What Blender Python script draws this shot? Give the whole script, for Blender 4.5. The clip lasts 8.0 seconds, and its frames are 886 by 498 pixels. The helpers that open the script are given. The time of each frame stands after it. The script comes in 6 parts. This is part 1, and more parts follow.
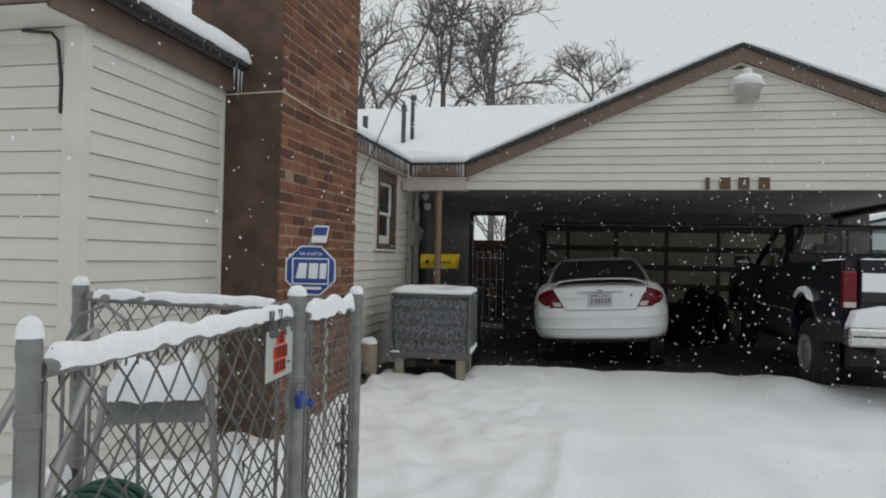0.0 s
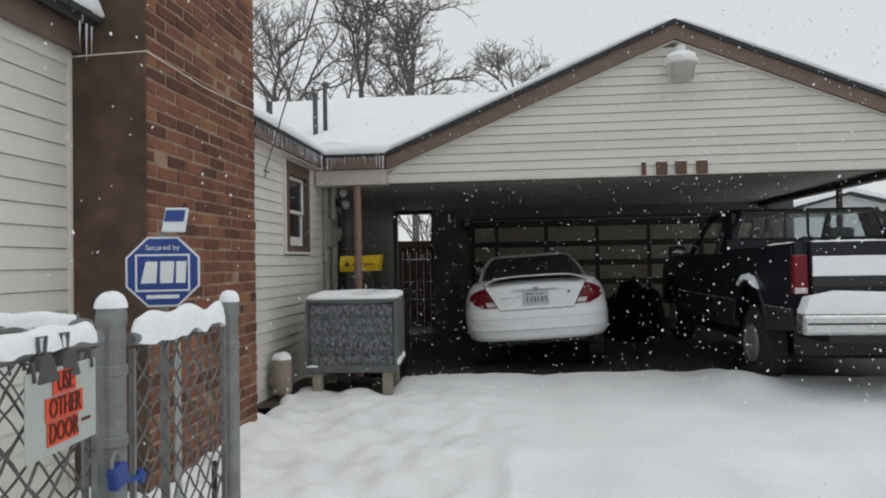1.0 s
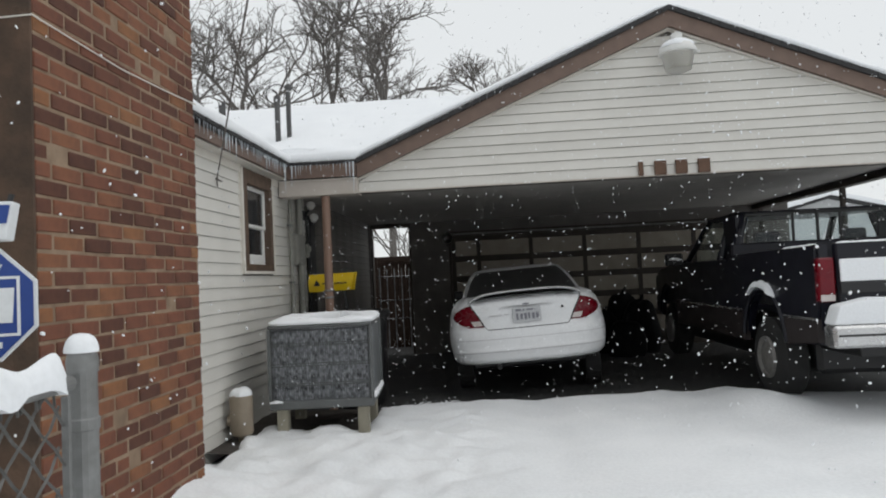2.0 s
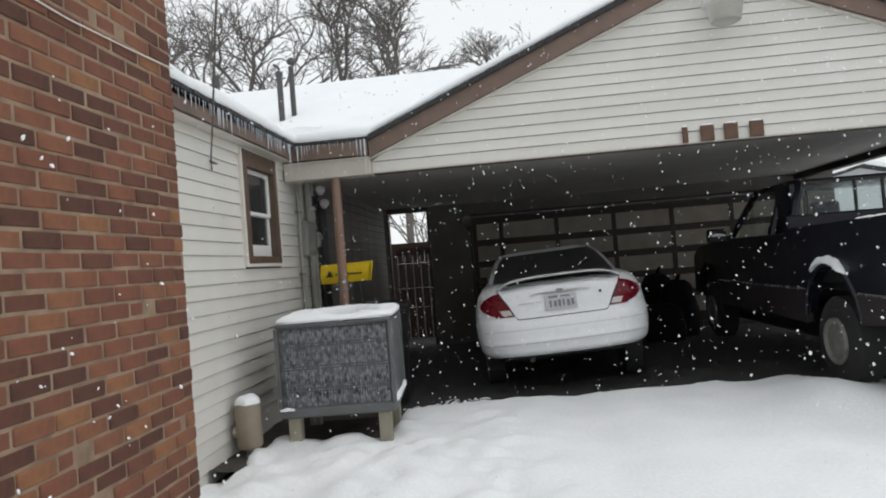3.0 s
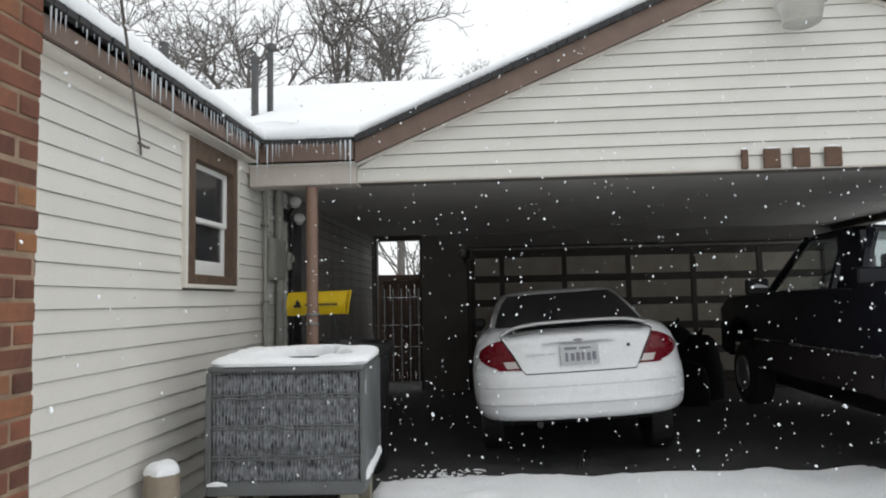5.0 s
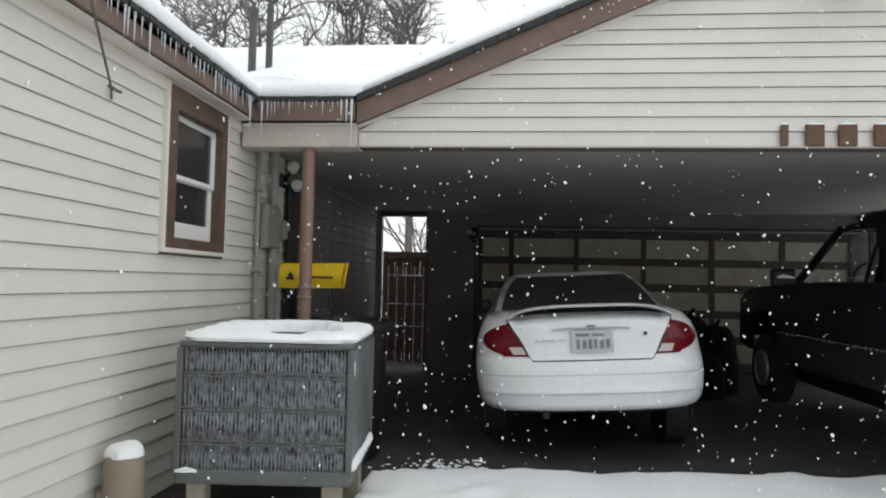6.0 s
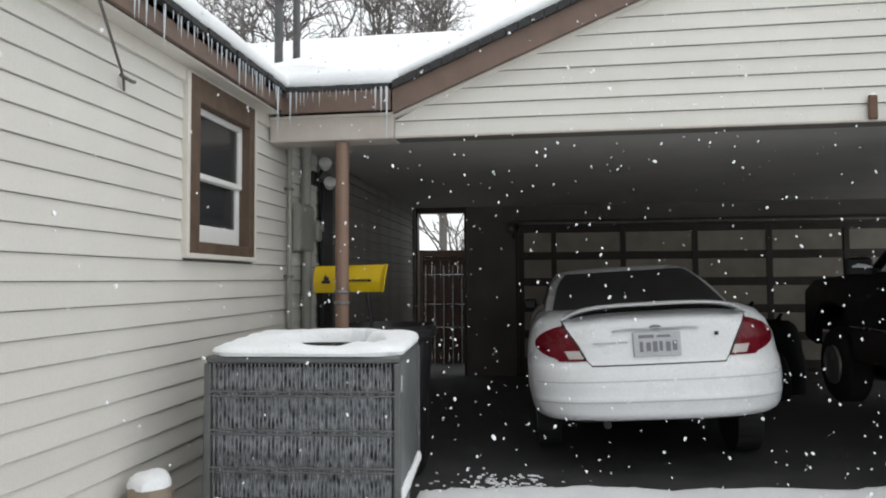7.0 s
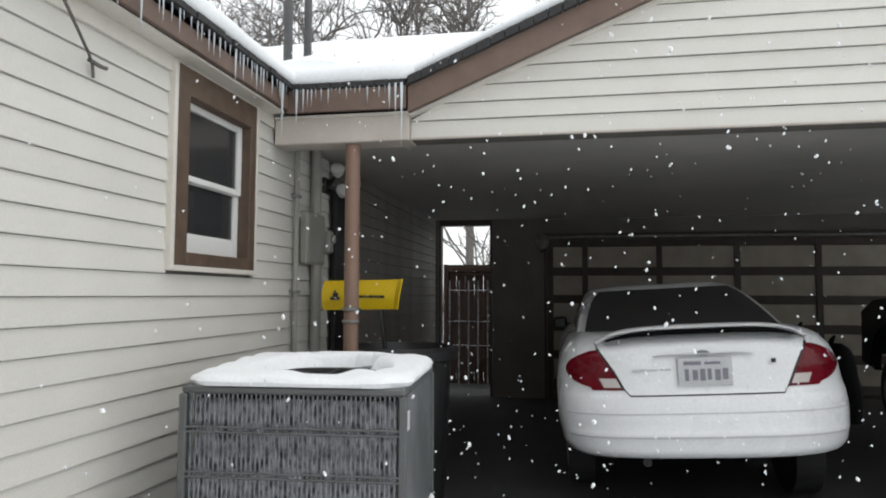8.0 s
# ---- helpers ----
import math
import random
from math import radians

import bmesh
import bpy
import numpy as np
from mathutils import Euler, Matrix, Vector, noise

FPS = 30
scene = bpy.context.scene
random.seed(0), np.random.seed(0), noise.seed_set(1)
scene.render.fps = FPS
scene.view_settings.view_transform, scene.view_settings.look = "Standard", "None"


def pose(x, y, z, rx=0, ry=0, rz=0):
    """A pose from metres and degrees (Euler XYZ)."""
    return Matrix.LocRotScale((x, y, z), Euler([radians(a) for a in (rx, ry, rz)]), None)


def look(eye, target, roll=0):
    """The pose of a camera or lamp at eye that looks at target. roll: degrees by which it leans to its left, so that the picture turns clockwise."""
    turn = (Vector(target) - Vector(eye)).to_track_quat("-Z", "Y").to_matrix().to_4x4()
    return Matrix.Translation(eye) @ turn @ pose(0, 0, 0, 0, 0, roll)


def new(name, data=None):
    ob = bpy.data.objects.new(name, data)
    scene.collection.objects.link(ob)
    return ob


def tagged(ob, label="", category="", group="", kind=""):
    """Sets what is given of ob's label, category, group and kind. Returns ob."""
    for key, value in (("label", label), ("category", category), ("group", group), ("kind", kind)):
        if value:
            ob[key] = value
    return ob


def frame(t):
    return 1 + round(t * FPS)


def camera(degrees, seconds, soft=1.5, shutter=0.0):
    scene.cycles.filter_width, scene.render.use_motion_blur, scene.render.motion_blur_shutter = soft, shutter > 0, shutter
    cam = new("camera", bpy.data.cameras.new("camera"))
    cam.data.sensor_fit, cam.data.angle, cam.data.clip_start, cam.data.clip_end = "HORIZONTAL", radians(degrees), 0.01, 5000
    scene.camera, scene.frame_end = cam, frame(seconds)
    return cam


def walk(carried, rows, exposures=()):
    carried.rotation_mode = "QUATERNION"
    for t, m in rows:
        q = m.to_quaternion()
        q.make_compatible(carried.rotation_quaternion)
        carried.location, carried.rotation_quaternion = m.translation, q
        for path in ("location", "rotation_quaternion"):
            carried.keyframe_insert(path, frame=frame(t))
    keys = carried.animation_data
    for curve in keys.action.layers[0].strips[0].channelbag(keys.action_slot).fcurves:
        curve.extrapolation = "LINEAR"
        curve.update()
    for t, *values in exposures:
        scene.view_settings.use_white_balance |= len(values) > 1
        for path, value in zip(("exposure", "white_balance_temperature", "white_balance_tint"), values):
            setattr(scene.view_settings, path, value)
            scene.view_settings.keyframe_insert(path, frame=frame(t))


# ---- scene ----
cam = camera(65.7, 8.0, soft=2.0)
PATH = [
    (0, (0.243, 0.366, 1.336), (-0.178, 2.321, 1.362), 1.3),
    (0.2, (0.224, 0.519, 1.304), (-0.116, 2.489, 1.295), -0.2),
    (0.5, (0.182, 0.743, 1.319), (0.03, 2.732, 1.459), -1.3),
    (0.8, (0.145, 0.933, 1.301), (0.008, 2.928, 1.328), -0.6),
    (1, (0.137, 1.111, 1.284), (-0.071, 3.1, 1.324), -1.0),
    (1.2, (0.143, 1.226, 1.316), (-0.083, 3.21, 1.428), -0.5),
    (1.5, (0.132, 1.458, 1.288), (-0.16, 3.437, 1.329), -0.1),
    (1.8, (0.056, 1.66, 1.277), (-0.107, 3.647, 1.436), -1.8),
    (2, (0.046, 1.847, 1.283), (-0.097, 3.84, 1.367), -2.7),
    (2.2, (0.04, 1.977, 1.261), (-0.112, 3.971, 1.217), -2.8),
    (3.3, (-0.099, 2.673, 1.308), (-0.301, 4.662, 1.374), -4.9),
    (3.5, (-0.112, 2.795, 1.291), (-0.265, 4.788, 1.353), -2.1),
    (3.8, (-0.124, 2.976, 1.276), (-0.267, 4.965, 1.424), -1.7),
    (4, (-0.081, 3.089, 1.301), (-0.271, 5.071, 1.491), 0.3),
    (4.3, (-0.123, 3.239, 1.265), (-0.362, 5.22, 1.409), 1.0),
    (4.5, (-0.161, 3.375, 1.279), (-0.339, 5.358, 1.468), 0.4),
    (4.7, (-0.218, 3.505, 1.292), (-0.393, 5.491, 1.449), -1.4),
    (5.8, (-0.221, 3.981, 1.285), (-0.36, 5.971, 1.426), 1.3),
    (6, (-0.224, 4.067, 1.266), (-0.415, 6.055, 1.362), 1.2),
    (6.2, (-0.241, 4.159, 1.24), (-0.46, 6.14, 1.394), 1.6),
    (6.5, (-0.315, 4.309, 1.288), (-0.555, 6.287, 1.463), -2.3),
    (6.8, (-0.324, 4.395, 1.278), (-0.616, 6.37, 1.4), -1.7),
    (7, (-0.354, 4.439, 1.284), (-0.638, 6.417, 1.373), -0.3),
    (7.3, (-0.359, 4.545, 1.254), (-0.632, 6.524, 1.347), -1.4),
    (7.5, (-0.373, 4.65, 1.271), (-0.658, 6.622, 1.451), -1.4),
    (7.8, (-0.335, 4.786, 1.266), (-0.682, 6.749, 1.432), 0.0),
    (8, (-0.37, 4.88, 1.297), (-0.735, 6.842, 1.429), 0.2),
]
EXPOSURES = [(0.0, -0.25), (1.0, -0.1), (2.2, 0.12), (3.3, 0.34), (6.0, 0.48), (8.0, 0.63)]
walk(cam, [(t, look(eye, target, roll)) for t, eye, target, roll in PATH], EXPOSURES)

# ---------------- world and light: an overcast, snowy day ----------------
world = bpy.data.worlds.new("world")
scene.world = world
world.use_nodes = True
wn, wl = world.node_tree.nodes, world.node_tree.links
wn.clear()
sky = wn.new("ShaderNodeTexSky")
sky.sky_type, sky.sun_disc = "NISHITA", False
sky.sun_elevation, sky.sun_rotation = radians(35), radians(120)
sky_gain = wn.new("ShaderNodeVectorMath")
sky_gain.operation = "SCALE"
sky_gain.inputs["Scale"].default_value = 0.1
wl.new(sky.outputs[0], sky_gain.inputs[0])
cloud = wn.new("ShaderNodeMix")
cloud.data_type = "RGBA"
cloud.inputs["Factor"].default_value = 0.93
cloud.inputs["B"].default_value = (0.78, 0.803, 0.812, 1)
wl.new(sky_gain.outputs[0], cloud.inputs["A"])
bg = wn.new("ShaderNodeBackground")
bg.inputs["Strength"].default_value = 1.0
wl.new(cloud.outputs["Result"], bg.inputs[0])
wo = wn.new("ShaderNodeOutputWorld")
wl.new(bg.outputs[0], wo.inputs[0])

sun_data = bpy.data.lights.new("sun", "SUN")
sun_data.energy, sun_data.angle, sun_data.color = 0.55, radians(60), (1.0, 0.97, 0.93)
sun = new("sun", sun_data)
sun.matrix_world = look((5.5, 2.6, 13), (0, 3, 0))


# ---------------- materials ----------------
def material(name, base, rough=0.6, metal=0.0, second=None, scale=8.0, amount=0.5, fine=90.0, bump=0.15,
             depth=0.004, per_piece=0.0, spec=0.5, stretch=(1, 1, 1), coat=0.0):
    """Principled surface with stains at one scale, grain at another, and fine relief."""
    m = bpy.data.materials.new(name)
    m.use_nodes = True
    n, l = m.node_tree.nodes, m.node_tree.links
    p = n["Principled BSDF"]
    p.inputs["Roughness"].default_value = rough
    p.inputs["Metallic"].default_value = metal
    p.inputs["Specular IOR Level"].default_value = spec
    p.inputs["Coat Weight"].default_value = coat
    second = second or tuple(c * 0.75 for c in base)
    co = n.new("ShaderNodeTexCoord")
    mp = n.new("ShaderNodeMapping")
    mp.inputs["Scale"].default_value = stretch
    l.new(co.outputs["Object"], mp.inputs[0])
    big = n.new("ShaderNodeTexNoise")
    big.inputs["Scale"].default_value, big.inputs["Detail"].default_value = scale, 6
    l.new(mp.outputs[0], big.inputs["Vector"])
    small = n.new("ShaderNodeTexNoise")
    small.inputs["Scale"].default_value, small.inputs["Detail"].default_value = fine, 4
    l.new(mp.outputs[0], small.inputs["Vector"])
    ramp = n.new("ShaderNodeMapRange")
    ramp.inputs["From Min"].default_value, ramp.inputs["From Max"].default_value = 0.35, 0.7
    ramp.inputs["To Max"].default_value = amount
    l.new(big.outputs["Fac"], ramp.inputs["Value"])
    mix = n.new("ShaderNodeMix")
    mix.data_type = "RGBA"
    mix.inputs["A"].default_value, mix.inputs["B"].default_value = (*base, 1), (*second, 1)
    l.new(ramp.outputs["Result"], mix.inputs["Factor"])
    hsv = n.new("ShaderNodeHueSaturation")
    l.new(mix.outputs["Result"], hsv.inputs["Color"])
    val = n.new("ShaderNodeMapRange")
    val.inputs["To Min"].default_value, val.inputs["To Max"].default_value = 0.9, 1.1
    l.new(small.outputs["Fac"], val.inputs["Value"])
    last = val.outputs["Result"]
    if per_piece:
        info = n.new("ShaderNodeObjectInfo")
        isl = n.new("ShaderNodeNewGeometry")
        both = n.new("ShaderNodeMath")
        both.operation = "ADD"
        l.new(info.outputs["Random"], both.inputs[0])
        l.new(isl.outputs["Random Per Island"], both.inputs[1])
        fr = n.new("ShaderNodeMath")
        fr.operation = "FRACT"
        l.new(both.outputs[0], fr.inputs[0])
        pr = n.new("ShaderNodeMapRange")
        pr.inputs["To Min"].default_value, pr.inputs["To Max"].default_value = 1 - per_piece, 1 + per_piece
        l.new(fr.outputs[0], pr.inputs["Value"])
        mul = n.new("ShaderNodeMath")
        mul.operation = "MULTIPLY"
        l.new(last, mul.inputs[0])
        l.new(pr.outputs["Result"], mul.inputs[1])
        last = mul.outputs[0]
    l.new(last, hsv.inputs["Value"])
    l.new(hsv.outputs[0], p.inputs["Base Color"])
    rr = n.new("ShaderNodeMapRange")
    rr.inputs["To Min"].default_value, rr.inputs["To Max"].default_value = max(rough - 0.1, 0.02), min(rough + 0.12, 1)
    l.new(big.outputs["Fac"], rr.inputs["Value"])
    l.new(rr.outputs["Result"], p.inputs["Roughness"])
    if bump:
        bp = n.new("ShaderNodeBump")
        bp.inputs["Strength"].default_value, bp.inputs["Distance"].default_value = bump, depth
        l.new(small.outputs["Fac"], bp.inputs["Height"])
        l.new(bp.outputs[0], p.inputs["Normal"])
    return m


def brick_material():
    """Red-brown bricks, some paler or darker, piece by piece."""
    m = material("brick_clay", (0.175, 0.069, 0.039), 0.88, scale=14, amount=0.7, second=(0.085, 0.04, 0.032),
                 fine=160, bump=0.5, depth=0.003)
    n, l = m.node_tree.nodes, m.node_tree.links
    info, isl = n.new("ShaderNodeObjectInfo"), n.new("ShaderNodeNewGeometry")
    add = n.new("ShaderNodeMath")
    add.operation = "ADD"
    l.new(info.outputs["Random"], add.inputs[0])
    l.new(isl.outputs["Random Per Island"], add.inputs[1])
    fr = n.new("ShaderNodeMath")
    fr.operation = "FRACT"
    l.new(add.outputs[0], fr.inputs[0])
    ramp = n.new("ShaderNodeValToRGB")
    el = ramp.color_ramp.elements
    el[0].position, el[0].color = 0.0, (0.5, 0.48, 0.5, 1)
    el[1].position, el[1].color = 1.0, (1.5, 1.65, 1.2, 1)
    for at_, c in ((0.35, (0.85, 0.8, 0.8, 1)), (0.6, (1.1, 1.0, 0.95, 1)), (0.85, (1.25, 1.25, 1.1, 1))):
        e = el.new(at_)
        e.color = c
    l.new(fr.outputs[0], ramp.inputs[0])
    mul = n.new("ShaderNodeMix")
    mul.data_type, mul.blend_type = "RGBA", "MULTIPLY"
    mul.inputs["Factor"].default_value = 1.0
    p = n["Principled BSDF"]
    src = p.inputs["Base Color"].links[0].from_socket
    l.new(src, mul.inputs["A"])
    l.new(ramp.outputs[0], mul.inputs["B"])
    l.new(mul.outputs["Result"], p.inputs["Base Color"])
    return m


def clear_glass(name, tint=(0.9, 0.93, 0.93), rough=0.02):
    m = bpy.data.materials.new(name)
    m.use_nodes = True
    p = m.node_tree.nodes["Principled BSDF"]
    p.inputs["Base Color"].default_value = (*tint, 1)
    p.inputs["Roughness"].default_value = rough
    p.inputs["Transmission Weight"].default_value = 1.0
    p.inputs["IOR"].default_value = 1.25
    return m


SNOW = material("snow", (0.84, 0.86, 0.88), 0.85, second=(0.78, 0.8, 0.83), scale=2.5, amount=0.5, fine=70, bump=0.35, depth=0.006, spec=0.25)
SNOWG = material("driveway_snow", (0.84, 0.855, 0.87), 0.85, second=(0.74, 0.76, 0.78), scale=1.6, amount=0.7, fine=45, bump=0.5, depth=0.012, spec=0.25)
SIDING = material("vinyl_siding", (0.66, 0.643, 0.6), 0.5, second=(0.59, 0.572, 0.53), scale=3, amount=0.5, fine=120, bump=0.08, per_piece=0.03)
# the same siding with the carport's shade put into its colour
SHADESIDING = material("shaded_siding", (0.2, 0.185, 0.168), 0.7, second=(0.14, 0.13, 0.118), scale=3, amount=0.7, fine=120, bump=0.1, per_piece=0.05)
TRIM = material("ivory_trim", (0.68, 0.65, 0.59), 0.5, second=(0.58, 0.54, 0.48), scale=5, amount=0.5, bump=0.05)
BEAMP = material("painted_beam", (0.55, 0.5, 0.45), 0.6, second=(0.46, 0.41, 0.36), scale=6, amount=0.6, bump=0.1)
# wall backing, darkened so that the board gaps read as shadow lines
SEAM = material("siding_shadow_backing", (0.13, 0.12, 0.105), 0.9)
BROWN = material("brown_trim_paint", (0.17, 0.115, 0.09), 0.6, second=(0.12, 0.082, 0.066), scale=7, amount=0.7, bump=0.12)
WINBROWN = material("window_brown_wood", (0.115, 0.075, 0.05), 0.6, second=(0.07, 0.048, 0.035), scale=12, amount=0.8, bump=0.2)
BRICKEND = material("dark_mottled_end", (0.062, 0.042, 0.03), 0.92, second=(0.135, 0.085, 0.058), scale=7, amount=0.9, fine=60, bump=0.6, depth=0.006)
SHINGLE = material("roof_shingle", (0.035, 0.035, 0.037), 0.95, second=(0.06, 0.058, 0.056), scale=20, fine=200, bump=0.7)
BRICK = brick_material()
MORTAR = material("mortar", (0.3, 0.215, 0.145), 0.95, second=(0.16, 0.108, 0.073), scale=9, amount=0.9, fine=150, bump=0.6)
WHITEVINYL = material("white_sash_vinyl", (0.74, 0.74, 0.72), 0.4, second=(0.66, 0.66, 0.64), bump=0.03)
ASPHALT = material("asphalt", (0.032, 0.032, 0.033), 0.75, second=(0.058, 0.057, 0.056), scale=3, amount=0.9, fine=240, bump=0.9, depth=0.006)
CEIL = material("carport_ceiling_paint", (0.43, 0.41, 0.385), 0.8, second=(0.34, 0.325, 0.3), scale=1.5, amount=0.6, bump=0.1)
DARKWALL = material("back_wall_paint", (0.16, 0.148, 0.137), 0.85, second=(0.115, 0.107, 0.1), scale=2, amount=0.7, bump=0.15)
DOORFRAME = material("garage_door_frame", (0.06, 0.048, 0.04), 0.7, second=(0.04, 0.033, 0.028), scale=8, bump=0.15)
DOORPANEL = material("garage_door_panel", (0.34, 0.305, 0.25), 0.65, second=(0.25, 0.22, 0.18), scale=4, amount=0.7, bump=0.1, per_piece=0.08)
GALV = material("galvanised_steel", (0.26, 0.265, 0.262), 0.55, 0.5, second=(0.16, 0.158, 0.152), scale=18, amount=0.8, bump=0.12)
WIRE = material("fence_wire", (0.14, 0.14, 0.135), 0.55, 0.5, second=(0.08, 0.078, 0.073), scale=30, amount=0.8, bump=0)
ACMETAL = material("grey_enamel", (0.105, 0.11, 0.11), 0.5, 0.2, second=(0.14, 0.15, 0.15), scale=9, amount=0.7, bump=0.06)
COIL = material("frosted_coil", (0.025, 0.027, 0.03), 0.8, second=(0.55, 0.57, 0.61), scale=26, amount=1.0, fine=150, bump=0.8, depth=0.012, stretch=(1.6, 1.6, 1))
FROSTBAR = material("frosted_bar", (0.045, 0.047, 0.05), 0.6, 0.1, second=(0.36, 0.375, 0.4), scale=14, amount=1.0, fine=120, bump=0.2, stretch=(3, 3, 1))
FROSTSIDE = material("frosted_enamel", (0.12, 0.128, 0.13), 0.5, 0.2, second=(0.34, 0.36, 0.38), scale=3.5, amount=0.7, fine=90, bump=0.1, stretch=(1, 1, 0.6))
LEGWOOD = material("weathered_timber", (0.3, 0.28, 0.22), 0.85, second=(0.2, 0.185, 0.15), scale=10, stretch=(3, 3, 0.6), bump=0.4)
POSTBROWN = material("brown_pipe_paint", (0.24, 0.15, 0.11), 0.5, second=(0.19, 0.118, 0.088), scale=5, bump=0.05)
YELLOW = material("yellow_plastic", (0.75, 0.52, 0.01), 0.4, second=(0.62, 0.42, 0.01), scale=6, bump=0.04)
SLOT = material("matte_black_gap_fill", (0.004, 0.004, 0.004), 0.95, second=(0.006, 0.006, 0.006), bump=0.05, spec=0.05)
BLACKP = material("black_plastic", (0.012, 0.012, 0.013), 0.45, second=(0.02, 0.02, 0.02), bump=0.1)
RUBBER = material("tyre_rubber", (0.014, 0.014, 0.014), 0.85, second=(0.028, 0.027, 0.026), scale=14, bump=0.4)
CARWHITE = material("white_car_paint", (0.74, 0.75, 0.76), 0.28, second=(0.68, 0.69, 0.7), scale=3, amount=0.5, fine=60, bump=0.01, coat=0.6)
CARGREY = material("grey_trim_and_crease_shade", (0.56, 0.56, 0.57), 0.5, bump=0.05)
TRUCKP = material("dark_navy_paint", (0.007, 0.0075, 0.014), 0.35, second=(0.008, 0.008, 0.012), scale=5, amount=0.8, bump=0.02, coat=0.1, spec=0.3)
TRUCKLOW = material("brown_lower_paint", (0.024, 0.018, 0.018), 0.55, second=(0.042, 0.035, 0.034), scale=8, bump=0.1)
CHROME = material("chrome_bumper", (0.6, 0.6, 0.6), 0.25, 0.9, second=(0.45, 0.45, 0.45), scale=9, bump=0.05)
WHEELM = material("steel_wheel", (0.24, 0.232, 0.22), 0.5, 0.4, second=(0.11, 0.104, 0.098), scale=16, bump=0.08)
REDLENS = material("red_lens", (0.14, 0.003, 0.01), 0.25, second=(0.06, 0.001, 0.005), scale=12, bump=0.02, coat=0.1, spec=0.3)
CLEARLENS = material("clear_lens", (0.55, 0.5, 0.48), 0.2, bump=0.02, coat=0.5)
DARKGLASS = material("dark_window_glass", (0.03, 0.031, 0.033), 0.12, second=(0.045, 0.046, 0.048), scale=3, bump=0.0, spec=0.6)
REARGLASS = material("dusty_rear_glass", (0.03, 0.03, 0.03), 0.45, second=(0.045, 0.045, 0.045), scale=5, bump=0.02)
PANE = clear_glass("window_pane", (0.85, 0.9, 0.9))
JAR = clear_glass("lamp_jar", (0.9, 0.9, 0.88), 0.35)
ICE = material("ice", (0.62, 0.67, 0.71), 0.2, second=(0.45, 0.5, 0.54), scale=30, bump=0.1, coat=0.4)
PLATE = material("plate_face", (0.5, 0.51, 0.52), 0.5, second=(0.4, 0.41, 0.43), scale=30, bump=0.02)
INKBAR = material("plate_ink", (0.2, 0.2, 0.23), 0.6, bump=0.02)
NUMBROWN = material("brown_number_wood", (0.12, 0.065, 0.04), 0.7, second=(0.08, 0.045, 0.03), scale=20, bump=0.15)
SIGNBLUE = material("sign_blue", (0.012, 0.05, 0.25), 0.4, second=(0.01, 0.04, 0.2), scale=10, bump=0.03)
SIGNWHITE = material("sign_white", (0.75, 0.77, 0.78), 0.45, second=(0.65, 0.67, 0.68), scale=10, bump=0.03)
SIGNGREY = material("sign_grey_board", (0.44, 0.47, 0.44), 0.6, second=(0.36, 0.39, 0.37), scale=12, bump=0.06)
SIGNRED = material("sign_orange", (0.75, 0.09, 0.03), 0.6, second=(0.55, 0.05, 0.02), scale=25, bump=0.05)
SIGNINK = material("sign_dark_letter", (0.12, 0.025, 0.015), 0.7, bump=0.0)
CHAIRGREY = material("grey_chair_fabric", (0.22, 0.225, 0.225), 0.85, second=(0.16, 0.165, 0.165), scale=9, fine=220, bump=0.4)
CHAIRTUBE = material("worn_chair_tube", (0.3, 0.3, 0.29), 0.5, 0.5, bump=0.1)
GREEN = material("dark_green_plastic", (0.008, 0.06, 0.04), 0.45, second=(0.006, 0.035, 0.025), scale=9, bump=0.06)
BOXGREY = material("meter_box_paint", (0.33, 0.325, 0.29), 0.55, 0.1, second=(0.26, 0.255, 0.225), scale=10, bump=0.05)
VENTTAN = material("tan_vent_metal", (0.3, 0.25, 0.19), 0.6, 0.1, second=(0.22, 0.18, 0.14), scale=9, bump=0.1)
LEADPIPE = material("weathered_pipe", (0.1, 0.1, 0.1), 0.7, 0.3, second=(0.06, 0.06, 0.06), scale=15, bump=0.1)
BARK = material("winter_bark", (0.15, 0.137, 0.127), 0.95, second=(0.075, 0.067, 0.061), scale=4, fine=40, bump=0.5, depth=0.02)
FENCEWOOD = material("stained_fence_board", (0.06, 0.036, 0.026), 0.85, second=(0.035, 0.023, 0.018), scale=9, stretch=(3, 3, 0.5), bump=0.4)
NEIGHB = material("neighbour_siding", (0.55, 0.56, 0.56), 0.6, second=(0.47, 0.48, 0.48), scale=2, bump=0.05)
SHUTTER = material("shutter_paint", (0.1, 0.1, 0.11), 0.6, bump=0.1)
SEATF = material("truck_seat_fabric", (0.09, 0.09, 0.1), 0.9, second=(0.06, 0.06, 0.07), scale=10, bump=0.3)
LAMPWHITE = material("white_lamp_metal", (0.7, 0.7, 0.68), 0.45, second=(0.6, 0.6, 0.58), scale=10, bump=0.04)


# ---------------- building helpers ----------------
def as_mesh(name, bm, mat, smooth=False):
    me = bpy.data.meshes.new(name)
    bmesh.ops.recalc_face_normals(bm, faces=bm.faces[:])
    if smooth:
        for e in bm.edges:
            e.smooth = len(e.link_faces) != 2 or e.calc_face_angle(0) < 0.75
    bm.to_mesh(me)
    bm.free()
    me.materials.append(mat)
    if smooth:
        for p in me.polygons:
            p.use_smooth = True
    return me


def part(name, bm, mat, parent=None, label="", smooth=False):
    """One bmesh as one mesh object under a thing or a part, in the thing's own frame."""
    ob = new(name, as_mesh(name, bm, mat, smooth))
    if parent:
        ob.parent = parent
    if label:
        ob["label"] = label
    return ob


